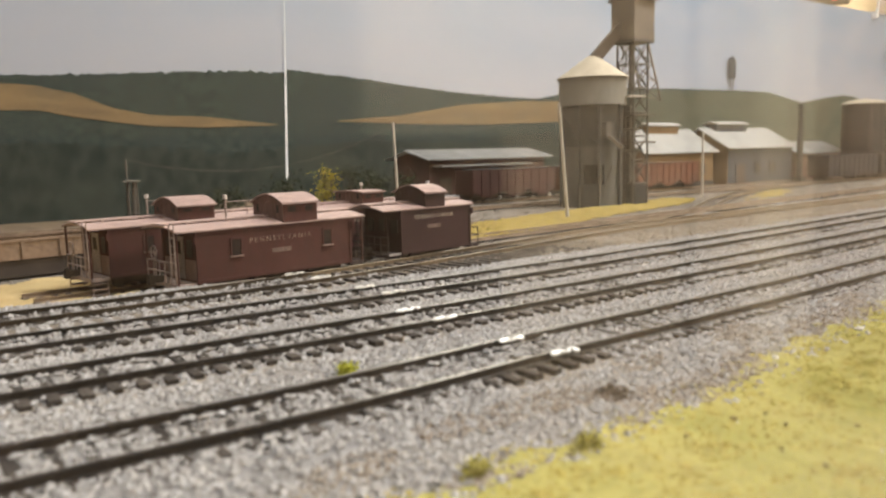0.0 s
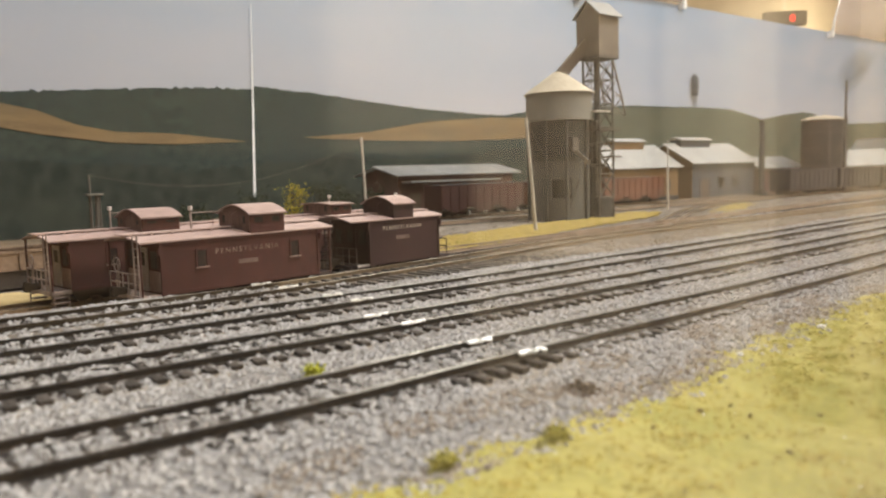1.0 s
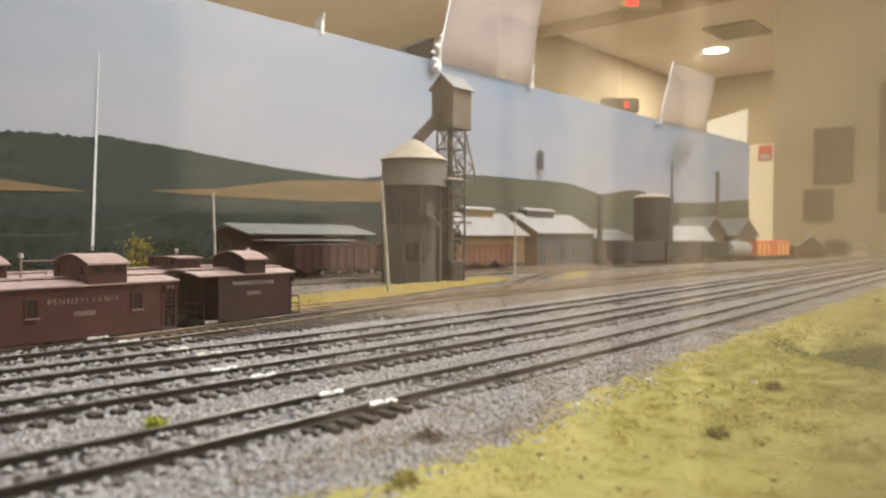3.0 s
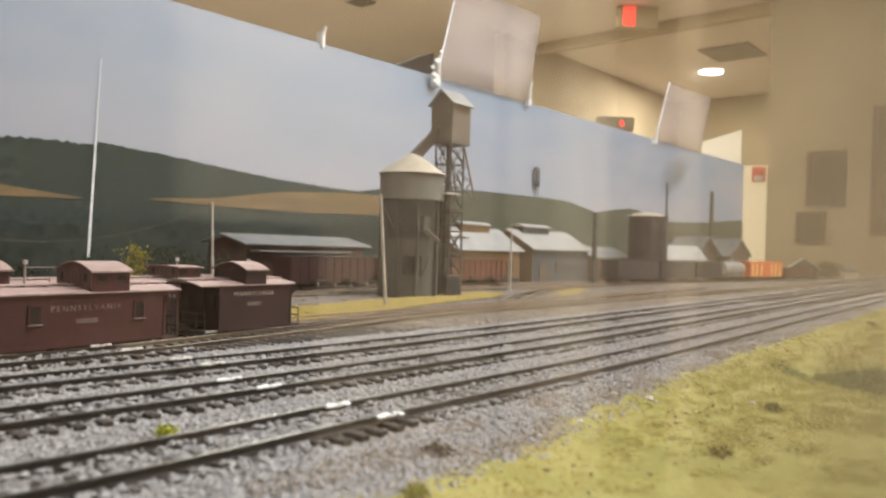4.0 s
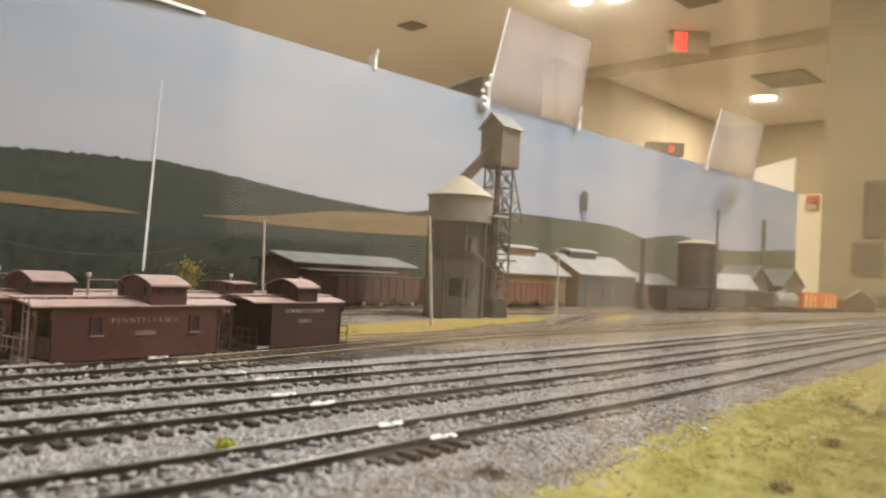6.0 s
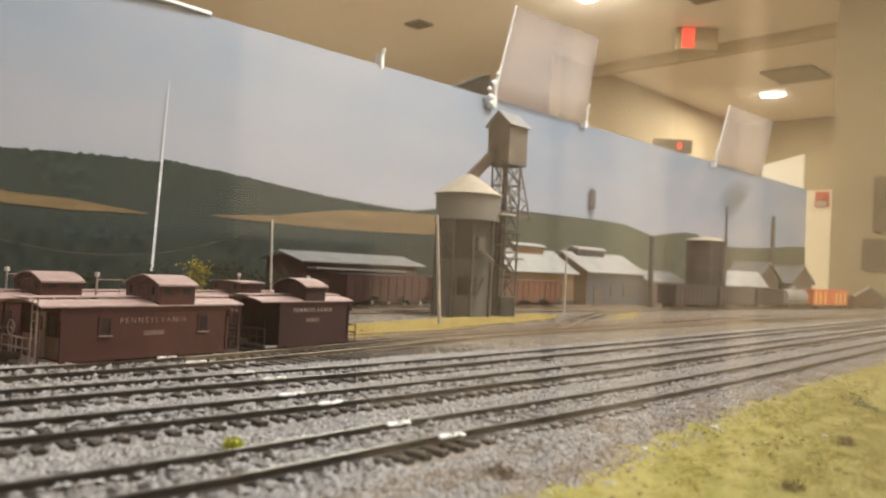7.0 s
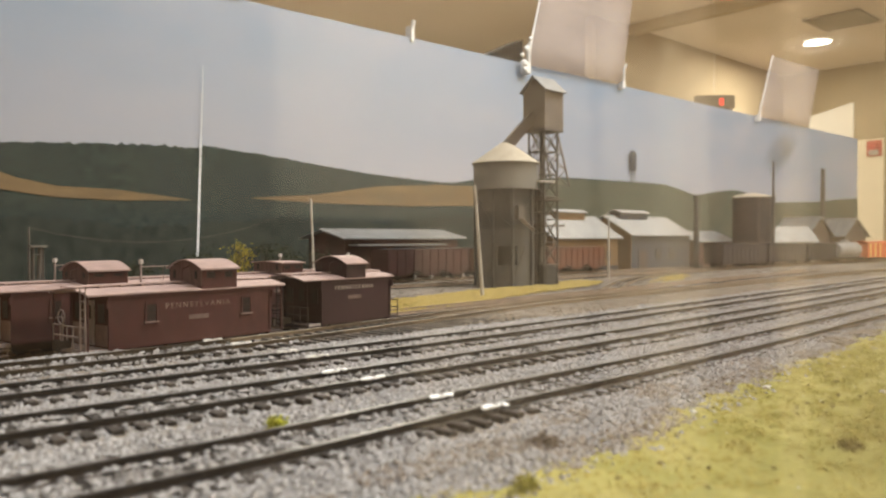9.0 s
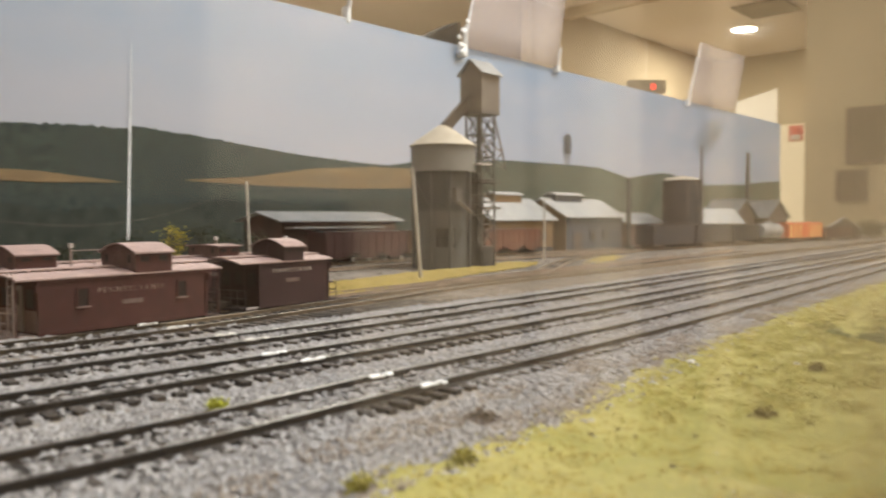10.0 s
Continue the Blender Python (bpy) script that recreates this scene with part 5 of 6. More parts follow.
# ---- buildings of the yard ----
M.update(
    concrete=surf("stained_concrete", (0.135, 0.126, 0.108), (0.195, 0.182, 0.158), 25, 0.85, 0.3, 400, (0.13, 0.12, 0.10), 20, stretch=(1, 1, 0.3)),
    darkconc=surf("dark_concrete", (0.018, 0.017, 0.017), (0.036, 0.034, 0.032), 25, 0.85, 0.3, 400, (0.03, 0.028, 0.026), 20, stretch=(1, 1, 0.3)),
    conecap=surf("pale_cone_roof", (0.39, 0.33, 0.245), (0.5, 0.43, 0.325), 30, 0.75, 0.1, 400, (0.34, 0.29, 0.22), 25),
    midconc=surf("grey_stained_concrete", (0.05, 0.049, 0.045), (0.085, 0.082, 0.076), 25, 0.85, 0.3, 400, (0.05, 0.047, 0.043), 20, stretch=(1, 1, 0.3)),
    steel=surf("weathered_steel", (0.06, 0.052, 0.045), (0.11, 0.095, 0.08), 60, 0.7, 0.2, 500),
    planks=surf("grey_planks", (0.15, 0.12, 0.095), (0.24, 0.20, 0.16), 30, 0.85, 0.3, 500, (0.1, 0.08, 0.065), 25, stretch=(1, 1, 0.15)),
    metalroof=surf("grey_metal_roof", (0.20, 0.195, 0.185), (0.29, 0.28, 0.265), 30, 0.6, 0.15, 300, (0.28, 0.26, 0.23), 14, stretch=(1, 0.3, 1)),
    whiteroof=surf("white_metal_roof", (0.29, 0.28, 0.262), (0.38, 0.365, 0.34), 30, 0.6, 0.15, 300, (0.24, 0.225, 0.205), 12, stretch=(1, 0.3, 1)),
    housered=surf("freight_house_red", (0.085, 0.043, 0.037), (0.125, 0.065, 0.053), 40, 0.85, 0.3, 500, (0.07, 0.05, 0.044), 18, stretch=(1, 1, 0.3)),
    ochre=surf("ochre_wall", (0.15, 0.088, 0.042), (0.215, 0.13, 0.06), 30, 0.85, 0.2, 400, (0.14, 0.09, 0.05), 14, stretch=(1, 1, 0.3)),
    shedgrey=surf("blue_grey_boards", (0.042, 0.046, 0.056), (0.075, 0.078, 0.088), 30, 0.85, 0.2, 400, (0.07, 0.06, 0.055), 14, stretch=(1, 1, 0.3)),
    pole=surf("bleached_pole", (0.36, 0.32, 0.27), (0.50, 0.45, 0.39), 60, 0.85, 0.2, 500, stretch=(1, 1, 0.2)),
    darktank=surf("dark_tank_staves", (0.021, 0.0205, 0.022), (0.038, 0.037, 0.038), 40, 0.8, 0.3, 400, stretch=(1, 1, 0.2)),
    timber=surf("dark_timber", (0.07, 0.05, 0.04), (0.12, 0.09, 0.07), 60, 0.85, 0.3, 500),
)


def lattice(parent, base, top, w0, w1, levels, r, name="leg"):
    """A braced four-legged steel tower."""
    (x0, y0, z0), (x1, y1, z1) = base, top
    def corner(k, f):
        sx, sy = ((-1, -1), (1, -1), (1, 1), (-1, 1))[k]
        w = w0 + (w1 - w0) * f
        return (x0 + (x1 - x0) * f + sx * w / 2, y0 + (y1 - y0) * f + sy * w / 2, z0 + (z1 - z0) * f)
    for k in range(4):
        part(name, rod(corner(k, 0), corner(k, 1), r, seg=6), M["steel"], parent)
    for lv in range(levels + 1):
        f = lv / levels
        b = bmesh.new()
        for k in range(4):
            rod(corner(k, f), corner((k + 1) % 4, f), r * 0.75, b, seg=5)
        part("girt", b, M["steel"], parent)
        if lv < levels:
            g = (lv + 1) / levels
            for k in range(4):
                b = rod(corner(k, f), corner((k + 1) % 4, g), r * 0.6, seg=5)
                rod(corner((k + 1) % 4, f), corner(k, g), r * 0.6, b, seg=5)
                part("brace", b, M["steel"], parent)


ct = thing("coaling_tower", 0, 0, 0, "grey concrete coaling silo with a plank head house", "coaling tower")
SX, SY = 46.75, 44.0
part("upper_drum", tube_ring(3.45, 3.45, 9.2, 11.85, 48, None, SX, SY), M["concrete"], ct, smooth=True)
for z in (9.1, 11.75):
    part("drum_band", tube_ring(3.55, 3.55, z, z + 0.16, 48, None, SX, SY), M["concrete"], ct, smooth=True)
part("cone_roof", tube_ring(3.75, 0.5, 11.9, 14.2, 40, None, SX, SY), M["conecap"], ct, "pale tan cone roof", smooth=True)
part("lower_drum", tube_ring(3.0, 3.1, 4.9, 9.1, 44, None, SX, SY), M["darkconc"], ct, "dark lower hopper drum", smooth=True)
AIM = 3.906                                  # the side that the yard sees


def holed_drum(r, t_, z0, z1, a0, a1, h0, h1, seg=64):
    """A round wall of some thickness with one square-headed opening through it."""
    b = bmesh.new()
    def ring(rad, z):
        return [b.verts.new((SX + rad * math.cos(AIM + 6.2832 * i / seg), SY + rad * math.sin(AIM + 6.2832 * i / seg), z)) for i in range(seg)]
    outer, inner = [ring(r, z) for z in (z0, h0, h1, z1)], [ring(r - t_, z) for z in (z0, h0, h1, z1)]
    for i in range(seg):
        j = (i + 1) % seg
        hole = a0 <= i or i < a1
        for k in range(3):
            if k == 1 and hole:
                continue
            b.faces.new((outer[k][i], outer[k][j], outer[k + 1][j], outer[k + 1][i]))
            b.faces.new((inner[k][j], inner[k][i], inner[k + 1][i], inner[k + 1][j]))
        if hole:
            b.faces.new((outer[1][i], outer[1][j], inner[1][j], inner[1][i]))
            b.faces.new((outer[2][j], outer[2][i], inner[2][i], inner[2][j]))
        b.faces.new((outer[0][j], outer[0][i], inner[0][i], inner[0][j]))
    for i in (a0, a1):
        b.faces.new((outer[1][i], inner[1][i], inner[2][i], outer[2][i]))
    return b


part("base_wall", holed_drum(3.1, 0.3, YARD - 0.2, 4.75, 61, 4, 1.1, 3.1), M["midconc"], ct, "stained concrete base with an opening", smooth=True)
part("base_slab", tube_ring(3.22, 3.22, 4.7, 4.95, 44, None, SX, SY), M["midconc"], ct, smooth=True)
part("inner_hopper", tube_ring(0.9, 2.2, 1.0, 4.6, 24, None, SX, SY), M["darktank"], ct)
# posts and braces round the drum
for k, a in enumerate((-1.35, -0.42, 0.22, 0.95, 1.7, 2.6)):
    a += AIM
    c, d = math.cos(a), math.sin(a)
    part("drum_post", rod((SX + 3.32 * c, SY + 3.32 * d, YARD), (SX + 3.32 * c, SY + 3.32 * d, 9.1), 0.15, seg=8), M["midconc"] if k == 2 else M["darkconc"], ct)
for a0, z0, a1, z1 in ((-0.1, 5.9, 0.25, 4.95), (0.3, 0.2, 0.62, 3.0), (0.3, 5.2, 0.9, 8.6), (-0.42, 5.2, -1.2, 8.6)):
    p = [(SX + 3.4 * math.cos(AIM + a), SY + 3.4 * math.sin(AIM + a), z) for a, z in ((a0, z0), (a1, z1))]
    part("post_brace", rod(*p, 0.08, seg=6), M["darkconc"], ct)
# coal chute on the tower side
b = bmesh.new()
p = Vector((SX + 3.0 * math.cos(AIM + 0.45), SY + 3.0 * math.sin(AIM + 0.45), 6.2))
q = Vector((SX + 4.3 * math.cos(AIM + 0.75), SY + 4.3 * math.sin(AIM + 0.75), 4.7))
d = q - p
part("coal_chute", box(-0.26, 0.26, -0.18, 0.18, 0, d.length, bevel=0.04), M["planks"], ct, "weathered coal chute", m=Matrix.Translation(p * CM) @ d.to_track_quat("Z", "Y").to_matrix().to_4x4())
part("chute_hood", box(p.x - 0.5, p.x + 0.5, p.y - 0.5, p.y + 0.5, 5.9, 7.3, bevel=0.06), M["steel"], ct)
HX, HY = 50.4, 41.85
hh = part("head_house", box(HX - 1.5, HX + 1.5, HY - 1.5, HY + 1.5, 15.7, 19.8), M["planks"], ct, "weathered plank head house")
n = 13
for i in range(n):
    o = -1.4 + 2.8 * i / (n - 1)
    part("plank", box(HX + o - 0.11, HX + o + 0.11, HY - 1.55, HY - 1.49, 15.6, 19.8), M["planks"], hh)
    part("plank", box(HX - 1.55, HX - 1.49, HY + o - 0.11, HY + o + 0.11, 15.6, 19.8), M["planks"], hh)
part("gable", prism([(HY - 1.5, 19.8), (HY + 1.5, 19.8), (HY, 21.15)], "x", HX - 1.5, HX + 1.5), M["planks"], hh)
b = prism([(HY - 1.8, 19.56), (HY, 21.2), (HY, 21.38), (HY - 1.92, 19.64)], "x", HX - 1.8, HX + 1.8)
prism([(HY + 1.8, 19.56), (HY, 21.2), (HY, 21.38), (HY + 1.92, 19.64)], "x", HX - 1.8, HX + 1.8, b)
part("head_house_roof", b, M["metalroof"], hh)
d = Vector((SX + 0.2, SY - 0.2, 14.0)) - Vector((HX - 1.0, HY + 0.5, 17.2))
part("chute", box(-0.6, 0.6, -0.55, 0.55, 0, d.length), M["timber"], ct, "sloping plank chute",
     m=Matrix.Translation(Vector((HX - 1.0, HY + 0.5, 17.2)) * CM) @ d.to_track_quat("Z", "Y").to_matrix().to_4x4())
lattice(ct, (HX, HY, YARD - 0.1), (HX, HY, 15.7), 2.25, 2.15, 7, 0.11)
b = box(HX - 1.55, HX + 1.55, HY - 1.55, HY + 1.55, 15.4, 15.7)
part("head_floor", b, M["steel"], ct)
b = bmesh.new()
for y in (-0.2, 0.2):
    rod((HX - 1.3, HY + y, YARD), (HX - 1.25, HY + y, 15.5), 0.05, b, seg=5)
for k in range(34):
    rod((HX - 1.3 + 0.05 * k / 34, HY - 0.2, YARD + 0.5 * k + 0.2), (HX - 1.3 + 0.05 * k / 34, HY + 0.2, YARD + 0.5 * k + 0.2), 0.035, b, seg=5)
part("tower_ladder", b, M["steel"], ct)
for z in (5.2, 8.0):
    part("landing", box(HX - 1.7, HX + 1.7, HY - 1.7, HY + 1.7, z, z + 0.15), M["timber"], ct)
part("winch_house", box(HX - 0.9, HX + 0.9, HY - 1.2, HY + 1.2, YARD, 1.0, bevel=0.05), M["darkconc"], ct)
part("hoist_shaft", box(HX - 0.15, HX + 0.75, HY + 0.2, HY + 1.0, YARD, 9.2, bevel=0.04), M["steel"], ct, "dark sheathed hoist shaft")
part("skip_hoist", rod((HX - 0.2, HY, 9.2), (HX - 0.2, HY, 15.6), 0.26, None, 0.26, 8), M["steel"], ct)
top, foot = [(HX + 1.1, HY - 1.1, 15.3), (HX + 1.1, HY + 1.1, 15.3)], [(HX + 2.7, HY - 1.5, 9.6), (HX + 2.7, HY + 1.0, 9.6)]
for a, c in zip(top, foot):
    part("raking_leg", rod(a, c, 0.11, seg=6), M["planks"], ct)
for k in range(3):
    u, w = k / 3, (k + 1) / 3
    p = [Vector(top[i]).lerp(Vector(foot[i]), f) for i, f in ((0, u), (1, w), (1, u), (0, w))]
    part("brace", rod(p[0], p[1], 0.06, rod(p[2], p[3], 0.06, seg=5), seg=5), M["planks"], ct)
    part("brace", rod(p[3], (HX + 1.05, HY - 1.05, p[3].z + 0.3), 0.06, seg=5), M["planks"], ct)
for z in (4.4, 6.6):
    part("tie_beam", rod((SX + 2.0, SY - 2.2, z), (HX, HY - 0.9, z + 0.1), 0.14, seg=6), M["steel"], ct)
part("landing", box(HX - 2.2, HX + 0.2, HY - 1.6, HY - 0.2, 9.9, 10.05), M["pole"], ct, "pale plank landing")


def gabled(name, x0, x1, y0, y1, z0, eave, ridge, wall, roof, label, over=0.6, monitors=(), yaw=0.0, openings=(), ridge_y=None, group=""):
    """A building with its ridge along x; walls, seamed roof slopes, doors and roof monitors."""
    t = thing(name, (x0 + x1) / 2, (y0 + y1) / 2, z0, label, "building", yaw, group)
    w, d, h, rh = (x1 - x0) / 2, (y1 - y0) / 2, eave - z0, ridge - z0
    part("wall", box(-w, w, -d, d, -0.3, h), wall, t)
    part("gable", prism([(-d, h), (d, h), (0, rh)], "x", -w, w), wall, t)
    for s in (-1, 1):
        sl = (rh - h) / d
        b = prism([(s * (d + over), h - over * sl), (0, rh), (0, rh + 0.14), (s * (d + over), h - over * sl + 0.14)], "x", -w - over, w + over)
        rf = part("roof", b, roof, t)
        k = max(6, int((2 * w + 2 * over) / 1.1))
        if s < 0:
            for i in range(k + 1):
                xx = -w - over + (2 * w + 2 * over) * i / k
                b = prism([(s * (d + over), h - over * sl + 0.13), (0, rh + 0.13), (0, rh + 0.20), (s * (d + over), h - over * sl + 0.20)], "x", xx - 0.05, xx + 0.05)
                part("seam", b, roof, rf)
    part("ridge_cap", rod((-w - over, 0, rh + 0.14), (w + over, 0, rh + 0.14), 0.14, seg=6), roof, t)
    for mx, ml in monitors:
        mo = part("monitor", box(mx - ml / 2, mx + ml / 2, -1.0, 1.0, rh - 0.6, rh + 0.75), wall, t)
        b = prism([(-1.4, rh + 0.65), (0, rh + 1.1), (1.4, rh + 0.65), (1.4, rh + 0.8), (0, rh + 1.25), (-1.4, rh + 0.8)], "x", mx - ml / 2 - 0.3, mx + ml / 2 + 0.3)
        part("monitor_roof", b, roof, mo)
    for ox, ow, oh, oz, kind in openings:
        b = box(ox - ow / 2, ox + ow / 2, -d - 0.08, -d + 0.02, oz, oz + oh)
        dr = part(kind, b, M["timber"] if kind == "door" else M["window"], t)
        b = box(ox - ow / 2 - 0.15, ox - ow / 2, -d - 0.12, -d, oz, oz + oh)
        box(ox + ow / 2, ox + ow / 2 + 0.15, -d - 0.12, -d, oz, oz + oh, b)
        box(ox - ow / 2 - 0.15, ox + ow / 2 + 0.15, -d - 0.12, -d, oz + oh, oz + oh + 0.15, b)
        part("trim", b, wall, dr)
    return t


fh = gabled("freight_house", 39.6, 58.4, 64.0, 72.0, YARD - 0.3, 4.0, 4.85, M["housered"], M["metalroof"], "long dark red freight house with a loading dock", over=0.9,
            openings=[(-7.0, 1.8, 2.2, 1.0, "door"), (-3.4, 1.8, 2.2, 1.0, "door"), (0.4, 1.8, 2.2, 1.0, "door"), (4.2, 1.8, 2.2, 1.0, "door"), (8.0, 1.2, 1.2, 1.8, "window")])
part("dock", box(-8.5, 8.6, -6.0, -4.0, 0.85, 1.08, bevel=0.04), M["metalroof"], fh, "pale plank loading dock")
for i in range(7):
    part("dock_post", box(-8.2 + 2.8 * i - 0.14, -8.2 + 2.8 * i + 0.14, -5.95, -5.65, -0.5, 0.86), M["pole"], fh)
part("canopy", box(-8.8, 5.6, -6.0, -4.0, 4.6, 4.76), M["metalroof"], fh, "pale canopy over the dock")
es = gabled("engine_shed", 72.0, 88.0, 58.5, 68.0, YARD, 4.2, 7.2, M["ochre"], M["whiteroof"], "ochre engine shed with a pale metal roof", monitors=[(1.0, 7.0)],
       openings=[(-4.5, 3.0, 3.6, 0.2, "door"), (1.0, 3.0, 3.6, 0.2, "door"), (5.5, 1.2, 1.6, 1.8, "window")], group="engine sheds")
part("plinth", box(-7.6, 8.0, -4.9, -4.76, -0.3, 0.95), M["darktank"], es, "dark band along the foot of the front wall")
es = gabled("engine_shed", 89.5, 107.0, 57.0, 67.0, YARD, 4.6, 7.4, M["shedgrey"], M["whiteroof"], "blue-grey engine shed with an ochre end and a pale metal roof", monitors=[(-2.0, 8.0)],
       openings=[(-5.5, 2.4, 3.0, 0.2, "door"), (-1.0, 1.4, 1.6, 1.8, "window"), (3.0, 1.4, 1.6, 1.8, "window")], group="engine sheds")
part("end_wall", box(-8.83, -8.75, -4.98, 4.98, -0.3, 5.9), M["ochre"], es, "ochre boarded end wall")
part("end_gable", prism([(-4.95, 5.9), (4.95, 5.9), (0, 8.66)], "x", -8.83, -8.75), M["ochre"], es)
gabled("lean_shed", 110.0, 124.0, 58.0, 65.0, YARD, 3.4, 5.0, M["housered"], M["metalroof"], "low brown shed with a grey roof beside the tank")
gabled("white_shed", 142.0, 154.0, 56.0, 61.0, YARD, 3.6, 6.1, M["conecap"], M["whiteroof"], "small pale shed with a white roof", yaw=-20)
gabled("dark_house", 154.0, 165.0, 57.0, 62.6, YARD, 4.9, 8.4, M["timber"], M["metalroof"], "dark timber house with a steep grey roof", yaw=62, group="dark houses")
gabled("dark_house", 174.5, 185.5, 57.0, 62.6, YARD, 4.9, 8.4, M["timber"], M["metalroof"], "dark timber house with a steep grey roof", yaw=62, group="dark houses")
gabled("cottage", 234.0, 242.0, 43.0, 49.0, YARD, YARD + 2.4, YARD + 4.0, M["conecap"], M["planks"], "small pale cottage at the end of the layout", yaw=-15)
gabled("cottage", 200.5, 209.5, 44.6, 51.4, YARD, YARD + 3.0, YARD + 5.5, M["timber"], M["metalroof"], "small dark cottage at the end of the layout", yaw=20)

# round storage tank behind the gondolas
t = thing("storage_tank", 122.3, 53.2, YARD, "dark round storage tank with a pale low cone roof", "tank")
part("drum", tube_ring(3.4, 3.4, -0.2, 12.6, 44), M["darktank"], t, smooth=True)
for z in (1.5, 4.5, 7.5, 10.5, 12.4):
    part("hoop", tube_ring(3.48, 3.48, z, z + 0.14, 44), M["steel"], t, smooth=True)
part("cone_roof", tube_ring(3.7, 2.4, 12.6, 13.15, 40), M["conecap"], t, "pale low domed roof", smooth=True)
part("roof_crown", tube_ring(2.4, 0.2, 13.15, 13.5, 40), M["conecap"], t, smooth=True)
part("pipe", rod((3.0, -2.6, 0), (3.0, -2.6, 13.2), 0.28, seg=10), M["steel"], t)
b = bmesh.new()
for dx in (-0.25, 0.25):
    rod((-2.6 + dx, -2.5, 0), (-2.6 + dx, -2.5, 12.6), 0.06, b, seg=5)
for k in range(24):
    rod((-2.85, -2.5, 0.3 + 0.5 * k), (-2.35, -2.5, 0.3 + 0.5 * k), 0.04, b, seg=5)
part("ladder", b, M["steel"], t)
t = thing("chimney_stack", 105.8, 55.0, YARD, "dark iron smoke stack beside the grey shed", "chimney")
part("stack", rod((0, 0, 0), (0, 0, 12.3), 0.5, None, 0.42, 14), M["darktank"], t, smooth=True)
part("cap_ring", tube_ring(0.55, 0.55, 12.0, 12.4, 16), M["darktank"], t)
part("footing", box(-0.8, 0.8, -0.8, 0.8, -0.2, 0.8, bevel=0.08), M["darkconc"], t)
t = thing("chimney_stack", 167.5, 58.5, YARD, "thin tall dark chimney stack", "chimney")
part("stack", rod((0, 0, 0), (0, 0, 21), 0.7, None, 0.42, 14), M["steel"], t, smooth=True)
part("base", box(-1.2, 1.2, -1.2, 1.2, -0.2, 4.0, bevel=0.1), M["housered"], t)


# ---- poles and wires ----
def pole(x, y, z0, top, lean, r, label, arm=True, dx=0.0):
    t = thing("utility_pole", x, y, z0, label, "pole", group="utility poles")
    a, b_ = (0, 0, -0.2), (lean, dx, top - z0)
    part("shaft", rod(a, b_, r, None, r * 0.7, 10), M["pole"], t, smooth=True)
    if arm:
        h = (top - z0) * 0.93
        part("cross_arm", box(lean - 0.9, lean + 0.9, dx - 0.08, dx + 0.08, h, h + 0.14), M["pole"], t)
        for s in (-0.75, -0.4, 0.4, 0.75):
            part("insulator", rod((lean + s, dx, h + 0.12), (lean + s, dx, h + 0.34), 0.06, seg=6), M["plastic"], t)
    return t


pole(34.3, 35.0, YARD, 8.6, -1.0, 0.17, "bleached wooden pole leaning beside the coaling tower", arm=False)
pole(24.9, 47.5, YARD - 0.3, 7.5, -0.35, 0.14, "bleached wooden pole beside the freight house", arm=False)
pole(67.5, 45.5, YARD, 6.6, 0.0, 0.15, "bleached wooden pole near the sheds", arm=False)
t = pole(121.5, 49.0, YARD, 17.6, 0.1, 0.26, "tall thin dark mast near the storage tank", arm=False)
for o in t.children:
    o.data.materials[0] = M["steel"]


# ---- yellow grass, bushes and small things ----
def inside(p, poly):
    x, y = p
    hit = False
    for (x0, y0), (x1, y1) in zip(poly, poly[1:] + poly[:1]):
        if (y0 > y) != (y1 > y) and x < (x1 - x0) * (y - y0) / (y1 - y0) + x0:
            hit = not hit
    return hit


def yellow_patch(poly, step, label):
    xs, ys = [p[0] for p in poly], [p[1] for p in poly]
    gxs, gys = np.arange(min(xs), max(xs) + step, step), np.arange(min(ys), max(ys) + step, step)
    def wob(x, y):
        return (x + 0.9 * noise.noise((x * 0.5, y * 0.5, 0)), y + 0.9 * noise.noise((x * 0.5, y * 0.5, 7)))
    return sheet("yellow_grass", list(gxs), list(gys), lambda x, y: ground_height(x, y) + 0.10 + 0.06 * noise.noise((x * 0.8, y * 0.8, 3)),
                 M["yellowbase"], label, "structure", lambda x, y: inside(wob(x, y), poly))


M["bank"] = surf("brown_earth_bank", (0.13, 0.092, 0.058), (0.20, 0.145, 0.092), 40, 0.95, 0.5, 500, (0.10, 0.075, 0.05), 8)
STRIP = [(15, 26.6), (20, 28.4), (26.5, 29.8), (36.5, 33.3), (55, 38.4), (61, 42), (59, 44.3), (46, 41.8), (36, 39.6), (27, 37.2), (15, 32)]
yellow_patch(STRIP, 0.35, "bright yellow grass strip beside the coaling tower")
DITCH = [(18.8, -3.1), (20.6, -3.0), (22.5, -6.6), (23.2, -10.4), (14.2, -10.4), (15.8, -7.3)]
sheet("ditch_grass", list(np.arange(13.2, 24.3, 0.3)), list(np.arange(-10.5, -2.7, 0.3)), lambda x, y: ground_height(x, y) + 0.10 + 0.05 * noise.noise((x * 1.1, y * 1.1, 2)), M["ditch"], "dark green grass in the ditch across the lawn", "structure",
      lambda x, y: inside((x + 0.7 * noise.noise((x, y, 0)), y + 0.5 * noise.noise((x, y, 7))), DITCH))
TUFT = [(67, 37.6), (75, 40), (84, 45.5), (82, 47), (72, 42.5), (66, 39)]
